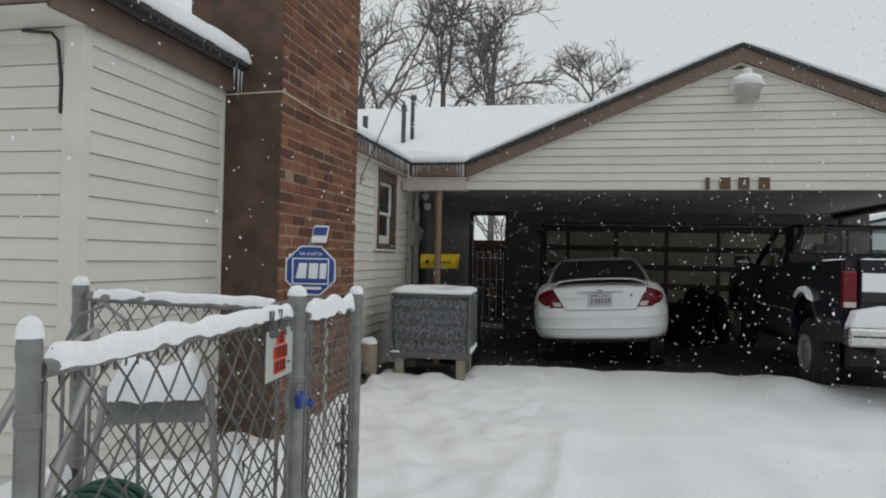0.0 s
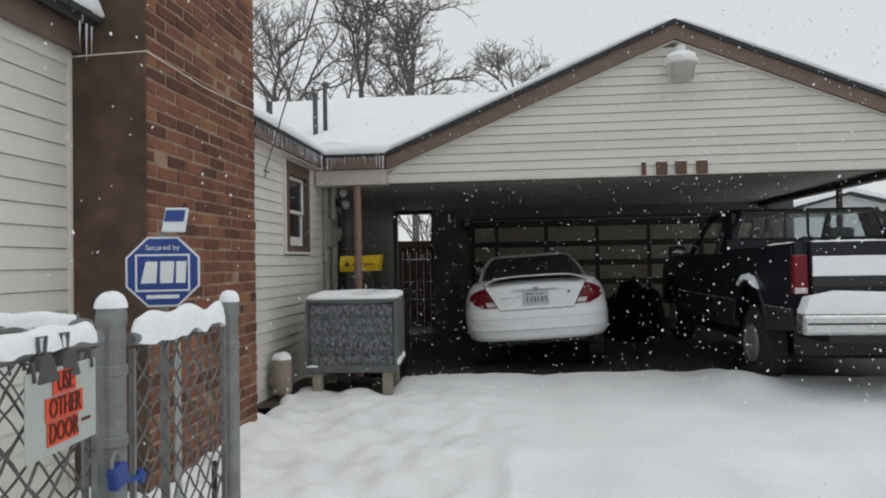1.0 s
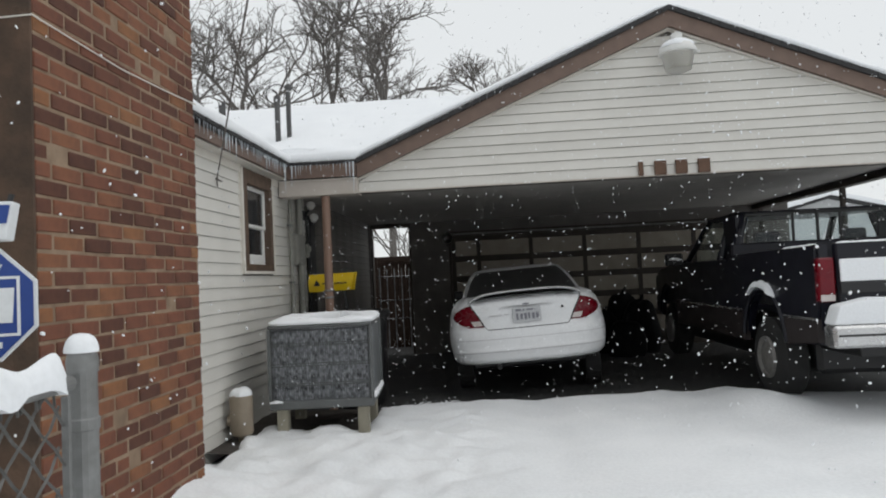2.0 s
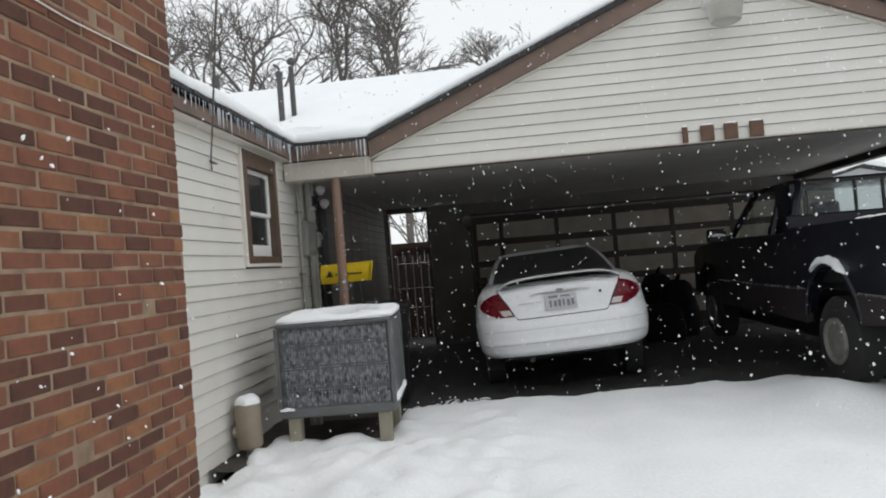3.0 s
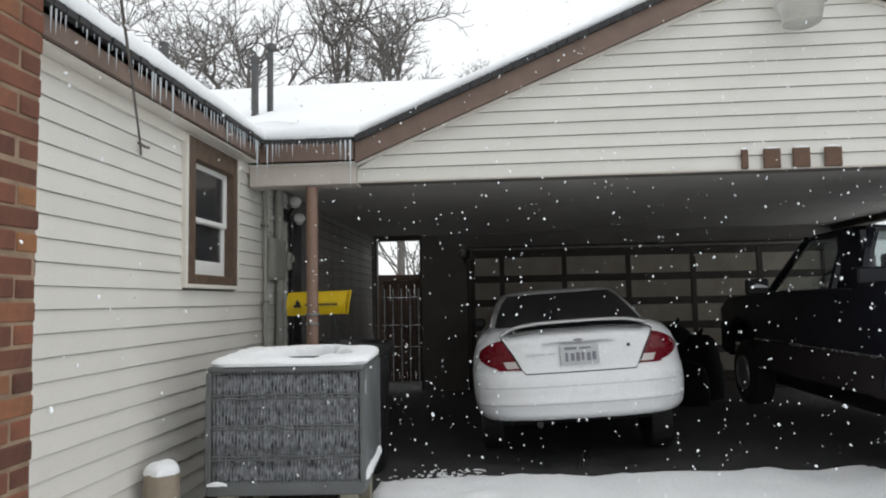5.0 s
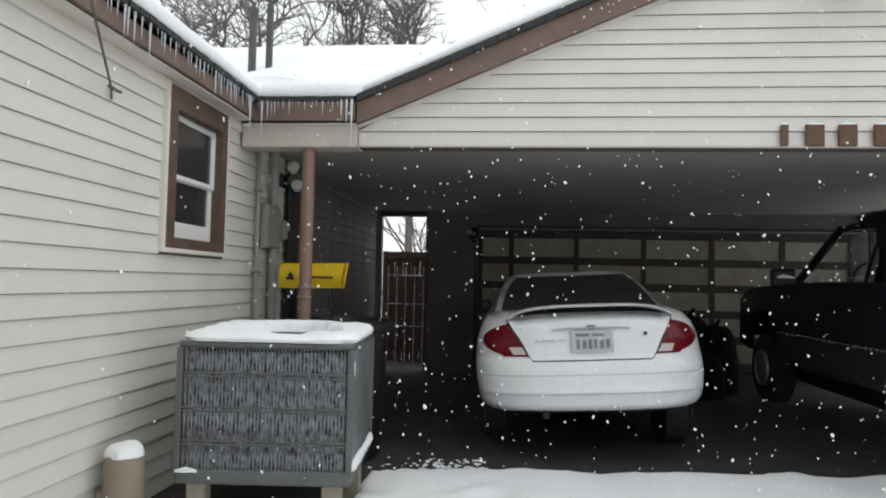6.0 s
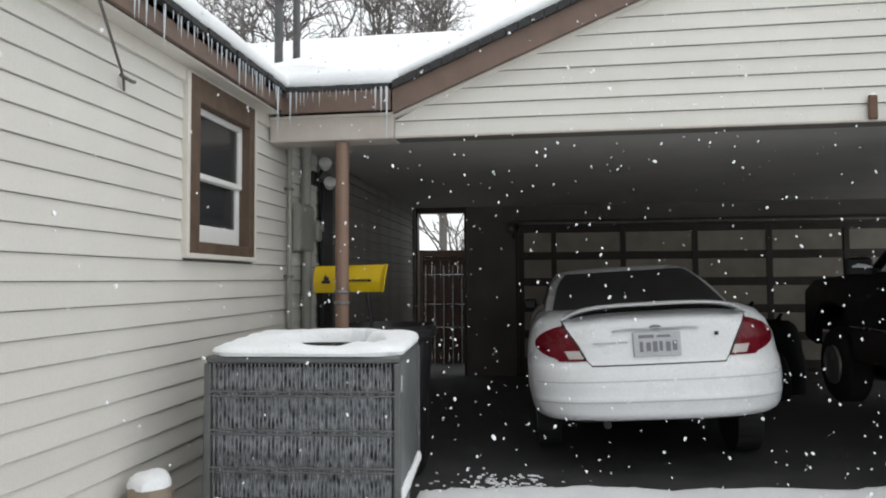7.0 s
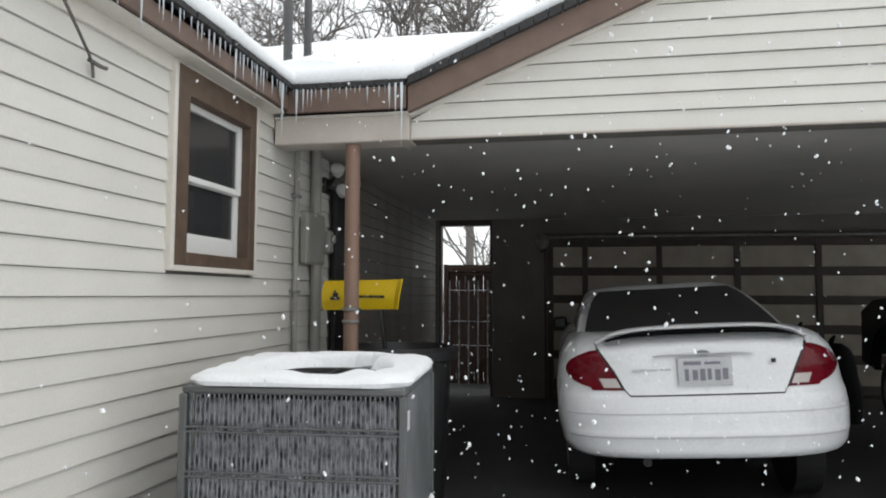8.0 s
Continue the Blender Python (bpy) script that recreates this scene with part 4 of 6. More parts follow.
for z in (0.485, 0.64, 0.80):
    for dz in (0, 0.018):
        part("grille_band", one_tube([(-AW - 0.01, AD, z + dz), (-AW - 0.01, -AD - 0.01, z + dz), (AW, -AD - 0.01, z + dz)], 0.0045, 6), ACMETAL, ac)
part("badge", one_box(AW, AW + 0.003, -AD + 0.07, -AD + 0.13, 0.80, 0.87, 0.001), SIGNWHITE, ac, "small white sticker")
for r in (0.06, 0.11, 0.16, 0.21, 0.255):
    bm = bmesh.new()
    tube(bm, [(r * math.cos(a), r * math.sin(a), A1 + 0.022) for a in [i * math.pi / 12 for i in range(25)]], 0.004, 5, closed_ends=False)
    part("guard_ring", bm, BLACKP, ac)
for k in range(8):
    a = k * math.pi / 4
    part("guard_spoke", one_tube([(0.03 * math.cos(a), 0.03 * math.sin(a), A1 + 0.022), (0.27 * math.cos(a), 0.27 * math.sin(a), A1 + 0.022)], 0.005, 5), BLACKP, ac)


def unit_snow(u, v):
    # snow round the fan opening, drifted higher at the back
    a = u * 2 * math.pi
    c, s = math.cos(a), math.sin(a)
    k = 1 / max(abs(c), abs(s))
    k = min(k, 1.28)
    ox, oy = c * k * (AW + 0.012), s * k * (AD + 0.012)
    ri = 0.235 + 0.05 * wob(c, s, 1, 1.3)
    ix, iy = c * ri * 1.1, s * ri + 0.02
    if abs(a - 1.1) < 0.16:
        ix, iy = ix * 1.5, iy * 1.45
    h = 0.05 + 0.012 * wob(c * 2, s * 2, 0, 1.5) + 0.008 * max(0, s) - 0.012 * max(0, -s)
    w = v
    rise = math.sin(min(1, w * 4) * math.pi / 2) * math.sin(min(1, (1 - w) * 4) * math.pi / 2)
    push = 0.012 * math.sin(min(1, w * 4) * math.pi) if w < 0.25 else 0
    x, y = ox + (ix - ox) * max(0, w - 0.08) / 0.92, oy + (iy - oy) * max(0, w - 0.08) / 0.92
    return (x + c * push, y + s * push, A1 + 0.03 + h * rise * (1 + 0.15 * wob(x, y, 0, 9)))


part("snow_cover", sheet(96, 16, unit_snow), SNOW, ac, "thick snow ring round the fan", True)
part("snow_skirt", snow_ridge([(-AW - 0.004, -AD - 0.012, A0 + 0.028), (-AW + 0.1, -AD - 0.014, A0 + 0.028)], 0.012, 0.022, 3.0), SNOW, ac, "ice crust along the base", True)
part("snow_skirt", snow_ridge([(AW + 0.006, -AD + 0.05, A0 + 0.03), (AW + 0.012, AD, A0 + 0.03)], 0.014, 0.03, 5.0), SNOW, ac, "ice crust along the base", True)

# ---------------- white sedan ----------------
car = thing("white_sedan", pose(0.41, 8.9, 0.085, 0, -3.2, 0.5) @ Matrix.Diagonal((0.94, 1, 0.94, 1)), "white four-door sedan with rear spoiler parked under the carport", "car")


def lerp_table(table, v):
    for (a, p), (b, q) in zip(table, table[1:]):
        if v <= b:
            k = max(0.0, (v - a) / (b - a))
            return p + (q - p) * k
    return table[-1][1]


CW = [(0.33, 0.8), (0.36, 0.835), (0.4, 0.86), (0.55, 0.885), (0.72, 0.885), (0.85, 0.87), (0.95, 0.835), (1.02, 0.78), (1.06, 0.70)]
CR = [(0.33, 0.06), (0.345, 0.03), (0.37, 0.015), (0.44, 0.008), (0.475, 0.0), (0.5, 0.012), (0.6, 0.02), (0.68, 0.045), (0.73, 0.085), (0.85, 0.1), (0.95, 0.125), (1.0, 0.15), (1.04, 0.2), (1.06, 0.28)]
CF = [(0.33, 4.3), (0.36, 4.38), (0.5, 4.42), (0.6, 4.4), (0.7, 4.3), (0.8, 4.1), (0.9, 3.7), (1.06, 3.2)]


def rear_y(x, z):
    w = lerp_table(CW, z)
    k = min(1.0, abs(x) / w) ** 3.2
    return lerp_table(CR, z) + 0.5 * (1 - (1 - k) ** (1 / 3.2))


def body_ring(z, n=20):
    w, f = lerp_table(CW, z), lerp_table(CF, z)
    pts = []
    for i in range(2 * n + 1):
        x = w * math.sin((i / n - 1) * math.pi / 2)
        pts.append((x, rear_y(x, z), z))
    for i in range(2 * n + 1):
        x = w * math.sin((1 - i / n) * math.pi / 2)
        k = min(1.0, abs(x) / w) ** 3.0
        pts.append((x, f - 0.6 * (1 - (1 - k) ** (1 / 3.0)), z))
    return pts


def ring_stack(bm, rings, cap_low=True, cap_high=True):
    vs = [[bm.verts.new(p) for p in r] for r in rings]
    n = len(vs[0])
    for a, b in zip(vs, vs[1:]):
        for k in range(n):
            bm.faces.new((a[k], a[(k + 1) % n], b[(k + 1) % n], b[k]))
    if cap_low:
        bm.faces.new(vs[0][::-1])
    if cap_high:
        bm.faces.new(vs[-1])


bm = bmesh.new()
zs = [0.33, 0.337, 0.345, 0.357, 0.37, 0.385, 0.4, 0.44, 0.46, 0.475, 0.49, 0.51, 0.55, 0.6, 0.64, 0.68, 0.705, 0.73, 0.78, 0.85, 0.9, 0.95, 0.98, 1.0, 1.02, 1.04, 1.055, 1.06]
ring_stack(bm, [body_ring(z) for z in zs])
body = part("body", bm, CARWHITE, car, smooth=True)


def skin_patch(x0f, x1f, z0, z1, off=0.004, nu=16, nv=14):
    """A panel lying on the car's rear skin between two edges given by height."""
    def at_depth(d):
        def f(u, v):
            z = z0 + (z1 - z0) * v
            x = x0f(z) + (x1f(z) - x0f(z)) * u
            return (x * 1.002, rear_y(x, z) - d, z)
        return f
    return shell(nu, nv, at_depth(off), at_depth(-0.01))


# boot lid as a raised panel with dark shut lines round it
lid_x = [(0.70, 0.43), (0.73, 0.46), (0.85, 0.52), (0.95, 0.585), (1.01, 0.62)]


def lid_edge(z):
    return lerp_table(lid_x, z)


for s in (-1, 1):
    part("shut_line", skin_patch(lambda z: s * (lid_edge(z) + 0.001), lambda z: s * (lid_edge(z) + 0.009), 0.698, 1.012, 0.003, 2, 16), BLACKP, body)
part("shut_line", skin_patch(lambda z: -0.44, lambda z: 0.44, 0.697, 0.705, 0.003, 24, 1), BLACKP, body)
lid = part("boot_lid", skin_patch(lambda z: -lid_edge(z), lambda z: lid_edge(z), 0.706, 1.012, 0.009, 30, 16), CARWHITE, car, smooth=True)


def light_in(z):
    return lid_edge(z) + 0.008


def light_out(z):
    k = (z - 0.74) / 0.25
    return 0.56 + 0.24 * math.sin(max(0.03, min(1, k * 1.02)) * math.pi) ** 0.55 + 0.03 * (1 - k)


for s in (-1, 1):
    lamp = part("tail_light", skin_patch(lambda z: s * light_in(z), lambda z: s * light_out(z), 0.735, 0.985, 0.008, 14, 16), REDLENS, car, "dark red wrap-round lens", True)
    part("reversing_lens", skin_patch(lambda z: s * (light_in(z) + 0.01), lambda z: s * (light_in(z) + 0.11), 0.75, 0.805, 0.012, 6, 4), CLEARLENS, lamp, "clear lower lens")
    part("lens_seam", skin_patch(lambda z: s * (light_in(z) - 0.004), lambda z: s * (light_in(z) + 0.008), 0.735, 0.99, 0.009, 2, 12), BLACKP, lamp)
# flat grey strips paint the shade of the bumper's creases
part("crease_shade", skin_patch(lambda z: -lerp_table(CW, z) * 0.93, lambda z: lerp_table(CW, z) * 0.93, 0.594, 0.603, 0.002, 40, 2), CARGREY, body)
part("crease_shade", skin_patch(lambda z: -lerp_table(CW, z) * 0.93, lambda z: lerp_table(CW, z) * 0.93, 0.456, 0.468, 0.002, 40, 2), CARGREY, body)

# spoiler
def spoiler_shape(u, v):
    x = -0.62 + 1.24 * u
    k = abs(2 * u - 1)
    z = 1.047 + 0.05 * (1 - k ** 3.5) - 0.03 * k ** 8
    a = v * 2 * math.pi
    return (x, 0.19 + 0.075 * math.cos(a) + 0.06 * k ** 4, z + 0.016 * math.sin(a) + 0.004)


bm = sheet(40, 14, spoiler_shape)
part("spoiler", bm, CARWHITE, car, smooth=True)


def gap_shape(u, v):
    x = -0.56 + 1.12 * u
    k = abs(2 * u - 1)
    z = 1.047 + 0.05 * (1 - (abs(x) / 0.62) ** 3.5) - 0.03 * (abs(x) / 0.62) ** 8
    a = v * 2 * math.pi
    return (x, 0.15 + 0.06 * (abs(x) / 0.62) ** 4 + 0.042 * math.cos(a), z - 0.022 + 0.018 * (1 - k ** 5) * math.sin(a))


# the gap's darkness is a solid black strip below the wing
part("spoiler_gap", sheet(36, 12, gap_shape), SLOT, car, "solid black strip filling the gap under the wing", True)

# cabin
def cabin_ring(z, n=14):
    k = max(0.0, z - 1.0) / 0.375
    w = 0.735 - 0.1 * k - 0.085 * k ** 4
    r, f = 0.62 + 0.95 * k ** 1.05, 3.35 - 0.85 * k
    pts = []
    for i in range(2 * n + 1):
        x = w * math.sin((i / n - 1) * math.pi / 2)
        q = min(1.0, abs(x) / w) ** 4
        pts.append((x, r + 0.32 * (1 - (1 - q) ** 0.25), z))
    for i in range(2 * n + 1):
        x = w * math.sin((1 - i / n) * math.pi / 2)
        q = min(1.0, abs(x) / w) ** 4
        pts.append((x, f - 0.35 * (1 - (1 - q) ** 0.25), z))
    return pts


def cabin_y(x, z):
    k = max(0.0, z - 1.0) / 0.375
    w = 0.735 - 0.1 * k - 0.085 * k ** 4
    q = min(1.0, abs(x) / w) ** 4
    return 0.62 + 0.95 * k ** 1.05 + 0.32 * (1 - (1 - q) ** 0.25), w


bm = bmesh.new()
rings = [cabin_ring(z) for z in (0.98, 1.0, 1.05, 1.1, 1.16, 1.22, 1.28, 1.325, 1.35)]
top = cabin_ring(1.35)
for sc, z in ((0.93, 1.368), (0.8, 1.38), (0.5, 1.388)):
    rings.append([(x * sc, 2.0 + (y - 2.0) * sc, z) for x, y, _ in top])
ring_stack(bm, rings)
cabin = part("cabin", bm, CARWHITE, car, smooth=True)


def rear_glass(u, v):
    z = 1.05 + 0.292 * v
    _, w = cabin_y(0, z)
    x = (u * 2 - 1) * w * (0.925 - 0.03 * v - 0.12 * max(0.0, v - 0.8))
    y, _ = cabin_y(x, z)
    return (x, y - 0.012, z + 0.004)


bm = sheet(24, 12, rear_glass)
part("rear_window", bm, REARGLASS, cabin, "dusty dark rear glass", True)
for s in (-1, 1):
    def side_glass(u, v):
        z = 1.06 + 0.24 * v
        k = max(0.0, z - 1.0) / 0.375
        w = 0.735 - 0.1 * k - 0.085 * k ** 4
        y0, y1 = 0.62 + 0.95 * k + 0.45, 3.35 - 0.85 * k - 0.45
        return (s * (w + 0.004), y0 + (y1 - y0) * u, z)
    part("side_window", sheet(10, 4, side_glass), DARKGLASS, cabin, "dark side glass")
    bm = bmesh.new()
    box(bm, s * 0.86 - 0.07, s * 0.86 + 0.07, 3.0, 3.09, 0.98, 1.1, 0.02)
    part("door_mirror", bm, BLACKP, car)
# plate
plate = part("number_plate", one_box(-0.155, 0.155, 0.062, 0.076, 0.755, 0.918, 0.003), PLATE, car, "pale worn plate with plain bars")
bm = bmesh.new()
for i in range(6):
    x = -0.115 + i * 0.043
    box(bm, x, x + (0.03 if i % 3 else 0.022), 0.0585, 0.0615, 0.785 + 0.004 * (i % 2), 0.855 - 0.006 * (i % 3 == 1), 0.0)
part("plate_bar", bm, INKBAR, plate, "plain dark bars")
bm = bmesh.new()
box(bm, -0.12, -0.02, 0.0585, 0.0615, 0.878, 0.9)
box(bm, 0.0, 0.09, 0.0585, 0.0615, 0.88, 0.896)
part("plate_bar", bm, INKBAR, plate, "plain dark bars")
part("boot_grip", one_prism([(-0.29, 0.932), (-0.2, 0.944), (0.2, 0.944), (0.29, 0.932), (0.2, 0.938), (-0.2, 0.938)], "y", 0.085, 0.125), CARGREY, car)
bm = bmesh.new()
spun(bm, [(0.03, -0.012), (0.03, 0.0)], (0, 0, 0), 16, "y")
bmesh.ops.transform(bm, matrix=Matrix.Translation((0, 0.1, 0.947)) @ Matrix.Diagonal((1.3, 1, 0.5, 1)), verts=bm.verts[:])
part("emblem", bm, INKBAR, car, "small dark oval badge")
bm = bmesh.new()
box(bm, -0.42, -0.27, 0.088, 0.1, 0.845, 0.857)
box(bm, -0.25, -0.19, 0.088, 0.1, 0.846, 0.857)
part("model_bar", bm, CARGREY, car, "plain grey badge bar")
part("lock", one_box(0.385, 0.41, 0.09, 0.1, 0.875, 0.9, 0.003), BLACKP, car)
part("exhaust", one_tube([(-0.35, 0.22, 0.27), (-0.35, 0.9, 0.27)], 0.028, 12), BLACKP, car)
part("underbody_block", one_box(-0.66, 0.66, 0.6, 4.0, 0.2, 0.345, 0.03), BLACKP, car)
for s in (-1, 1):
    for y in (1.0, 3.55):
        hub = 0.225 - s * 0.041
        wheel = part("wheel", one_tube([(s * 0.66, y, hub), (s * 0.84, y, hub)], 0.315, 28), RUBBER, car, smooth=False)
        part("rim", one_tube([(s * 0.835, y, hub), (s * 0.848, y, hub)], 0.2, 20), WHEELM, wheel)

# ---------------- pickup truck ----------------
truck = thing("pickup_truck", pose(3.48, 7.22, 0.035), "dark navy pickup truck backed out with snow on tailgate and bumper", "pickup truck")
TW = 0.995


def arc(cy, cz, r, a0, a1, n=12):
    return [(cy + r * math.cos(math.radians(a0 + (a1 - a0) * i / n)), cz + r * math.sin(math.radians(a0 + (a1 - a0) * i / n))) for i in range(n + 1)]


side_outline = ([(0.04, 0.78), (0.0, 1.0), (0.03, 1.37), (2.0, 1.335), (2.02, 1.30), (3.95, 1.29), (5.0, 1.22), (5.22, 1.12), (5.25, 0.6), (4.98, 0.55)]
                + arc(4.55, 0.53, 0.47, 8, 172) + [(4.05, 0.5), (1.65, 0.5)] + arc(1.12, 0.53, 0.47, 8, 172) + [(0.62, 0.55), (0.08, 0.6)])
for s in (-1, 1):
    bm = one_prism(side_outline, "x", s * TW, s * (TW - 0.09))
    bmesh.ops.recalc_face_normals(bm, faces=bm.faces[:])
    bmesh.ops.bevel(bm, geom=[e for e in bm.edges if all(abs(abs(v.co.x) - TW) < 1e-4 for v in e.verts)], offset=0.025, segments=2, affect="EDGES")
    part("body_side", bm, TRUCKP, truck)
    low = [(0.06, 0.62), (0.05, 0.8), (0.67, 0.8), (0.645, 0.62), (0.62, 0.56)]
    part("lower_panel", one_prism(low, "x", s * (TW + 0.004), s * (TW - 0.05)), TRUCKLOW, truck, "dull brown lower panel")
    part("lower_panel", one_prism([(1.6, 0.5), (1.58, 0.79), (4.08, 0.79), (4.07, 0.5)], "x", s * (TW + 0.004), s * (TW - 0.05)), TRUCKLOW, truck, "dull brown lower panel")
    part("side_moulding", one_tube([(s * (TW + 0.006), 0.06, 0.795), (s * (TW + 0.006), 0.66, 0.795)], 0.012, 6), CHROME, truck)
    part("side_moulding", one_tube([(s * (TW + 0.006), 1.58, 0.795), (s * (TW + 0.006), 4.08, 0.795)], 0.012, 6), CHROME, truck)
    arch_pts = [(s * (TW + 0.004), y, z) for y, z in arc(1.12, 0.53, 0.485, 5, 175, 16)]
    part("arch_lip", one_tube(arch_pts, 0.02, 6), TRUCKP, truck)
    part("arch_snow", snow_ridge([(s * (TW + 0.0), y, z + 0.005) for y, z in arc(1.12, 0.53, 0.5, 55, 125, 8)], 0.05, 0.05, 2.0 + s, 0.1), SNOW, truck, "snow heap on the wheel arch", True)
    for y in (1.12, 4.55):
        bm = bmesh.new()
        spun(bm, [(0.18, -0.118), (0.32, -0.115), (0.36, -0.085), (0.365, 0.0), (0.36, 0.085), (0.32, 0.115), (0.18, 0.118)], (s * 0.86, y, 0.39), 32, "x")
        wheel = part("wheel", bm, RUBBER, truck, smooth=True)
        bm = bmesh.new()
        spun(bm, [(0.19, -0.12), (0.19, 0.085), (0.183, 0.1), (0.17, 0.095), (0.15, 0.077), (0.1, 0.082), (0.07, 0.098), (0.04, 0.1), (0.002, 0.1)] if s > 0 else [(0.19, 0.12), (0.19, -0.085), (0.183, -0.1), (0.17, -0.095), (0.15, -0.077), (0.1, -0.082), (0.07, -0.098), (0.04, -0.1), (0.002, -0.1)], (s * 0.903, y, 0.39), 28, "x")
        part("rim", bm, WHEELM, wheel, "pale steel rim", True)
        part("wheel_well", one_box(s * 0.9 if s < 0 else 0.55, s * 0.55 if s < 0 else 0.9, y - 0.46, y + 0.46, 0.86, 0.96), BLACKP, truck)
# tail lights
for s in (-1, 1):
    lamp = part("tail_light", one_box(min(s * 0.875, s * 1.0), max(s * 0.875, s * 1.0), -0.012, 0.06, 0.93, 1.265, 0.012), REDLENS, truck, "tall red tail light")
    part("reversing_lens", one_box(min(s * 0.885, s * 0.99), max(s * 0.885, s * 0.99), -0.015, 0.0, 0.935, 0.985, 0.004), CLEARLENS, lamp)
gate = part("tailgate", one_box(-0.86, 0.86, -0.01, 0.06, 0.8, 1.375, 0.012), TRUCKP, truck)
part("gate_recess", one_box(-0.85, 0.85, -0.03, -0.008, 0.99, 1.075, 0.004), BLACKP, gate, "dark moulding band")
bm = one_box(-0.845, 0.845, -0.03, -0.012, 1.08, 1.25, 0.006)
part("gate_snow", bm, SNOW, gate, "snow plastered on the tailgate")
part("gate_badge", one_box(0.02, 0.42, -0.034, -0.0295, 1.145, 1.17), REDLENS, gate, "thin reddish badge bar")
part("gate_handle", one_box(-0.12, 0.12, -0.03, -0.008, 1.25, 1.33, 0.008), BLACKP, gate)
part("gate_snow", snow_ridge([(-0.85, 0.0, 1.372), (0.85, 0.0, 1.372)], 0.02, 0.012, 5.0, 0.1), SNOW, gate, "snow plastered on the tailgate", True)
bumper = part("rear_bumper", one_box(-1.0, 1.0, -0.2, -0.03, 0.60, 0.765, 0.02), CHROME, truck, "chrome step bumper")
part("bumper_slot", one_box(-0.97, 0.97, -0.206, -0.195, 0.685, 0.70), BLACKP, bumper)
part("bumper_snow", one_prism([(-0.99, 0.768), (0.99, 0.768), (0.985, 0.94), (0.3, 0.955), (-0.3, 0.945), (-0.7, 0.96), (-0.94, 0.91)], "y", -0.185, -0.015, 0.02), SNOW, bumper, "deep snow on the bumper step", True)
part("bumper_snow", one_box(-0.1, 0.6, -0.215, -0.19, 0.61, 0.77, 0.012), SNOW, bumper, "deep snow on the bumper step")
part("plate_recess", one_box(-0.06, 0.34, -0.22, -0.195, 0.84, 0.9, 0.006), BLACKP, bumper, "dark bumper recess")
part("hitch", one_box(0.02, 0.18, -0.2, 0.1, 0.5, 0.6, 0.01), BLACKP, truck)
axle = one_tube([(-0.75, 1.12, 0.39), (0.75, 1.12, 0.39)], 0.05, 10)
spun(axle, [(0.06, -0.12), (0.16, -0.05), (0.16, 0.05), (0.06, 0.12)], (0.1, 1.12, 0.39), 18, "x")
part("rear_axle", axle, BLACKP, truck)
part("frame_rail", one_box(-0.7, 0.7, 0.05, 0.7, 0.5, 0.6, 0.01), BLACKP, truck)
# black block added to stop light passing beneath the truck
part("underbody_block", one_box(-0.72, 0.72, 0.7, 5.0, 0.28, 0.62, 0.04), BLACKP, truck)
part("bed_floor", one_box(-0.9, 0.9, 0.06, 2.0, 0.8, 0.85), TRUCKP, truck)
part("bed_snow", sheet(20, 20, lambda u, v: (-0.9 + 1.8 * u, 0.07 + 1.9 * v, 0.93 + 0.04 * wob(u, v, 0, 3))), SNOW, truck, "snow in the load bed", True)
for s in (-1, 1):
    part("rail_snow", snow_ridge([(s * 0.945, 0.1, 1.366), (s * 0.945, 0.7, 1.355)], 0.03, 0.014, 3.0 + s, 0.05), SNOW, truck, "thin snow on the bed rail", True)
# cab
part("cab_rear_panel", one_box(-0.93, 0.93, 2.02, 2.1, 0.8, 1.46, 0.012), TRUCKP, truck)
part("bonnet", one_prism([(3.6, 1.25), (5.0, 1.2), (5.2, 1.1), (5.2, 0.7), (3.6, 0.7)], "x", -0.9, 0.9, 0.03), TRUCKP, truck)
roof_pts = [(2.1, 1.755), (2.16, 1.80), (2.5, 1.825), (3.2, 1.815), (3.35, 1.79), (3.3, 1.765), (2.2, 1.745)]
bm = one_prism(roof_pts, "x", -0.735, 0.735)
bmesh.ops.recalc_face_normals(bm, faces=bm.faces[:])
bmesh.ops.bevel(bm, geom=[e for e in bm.edges], offset=0.02, segments=2, affect="EDGES")
part("roof", bm, TRUCKP, truck)
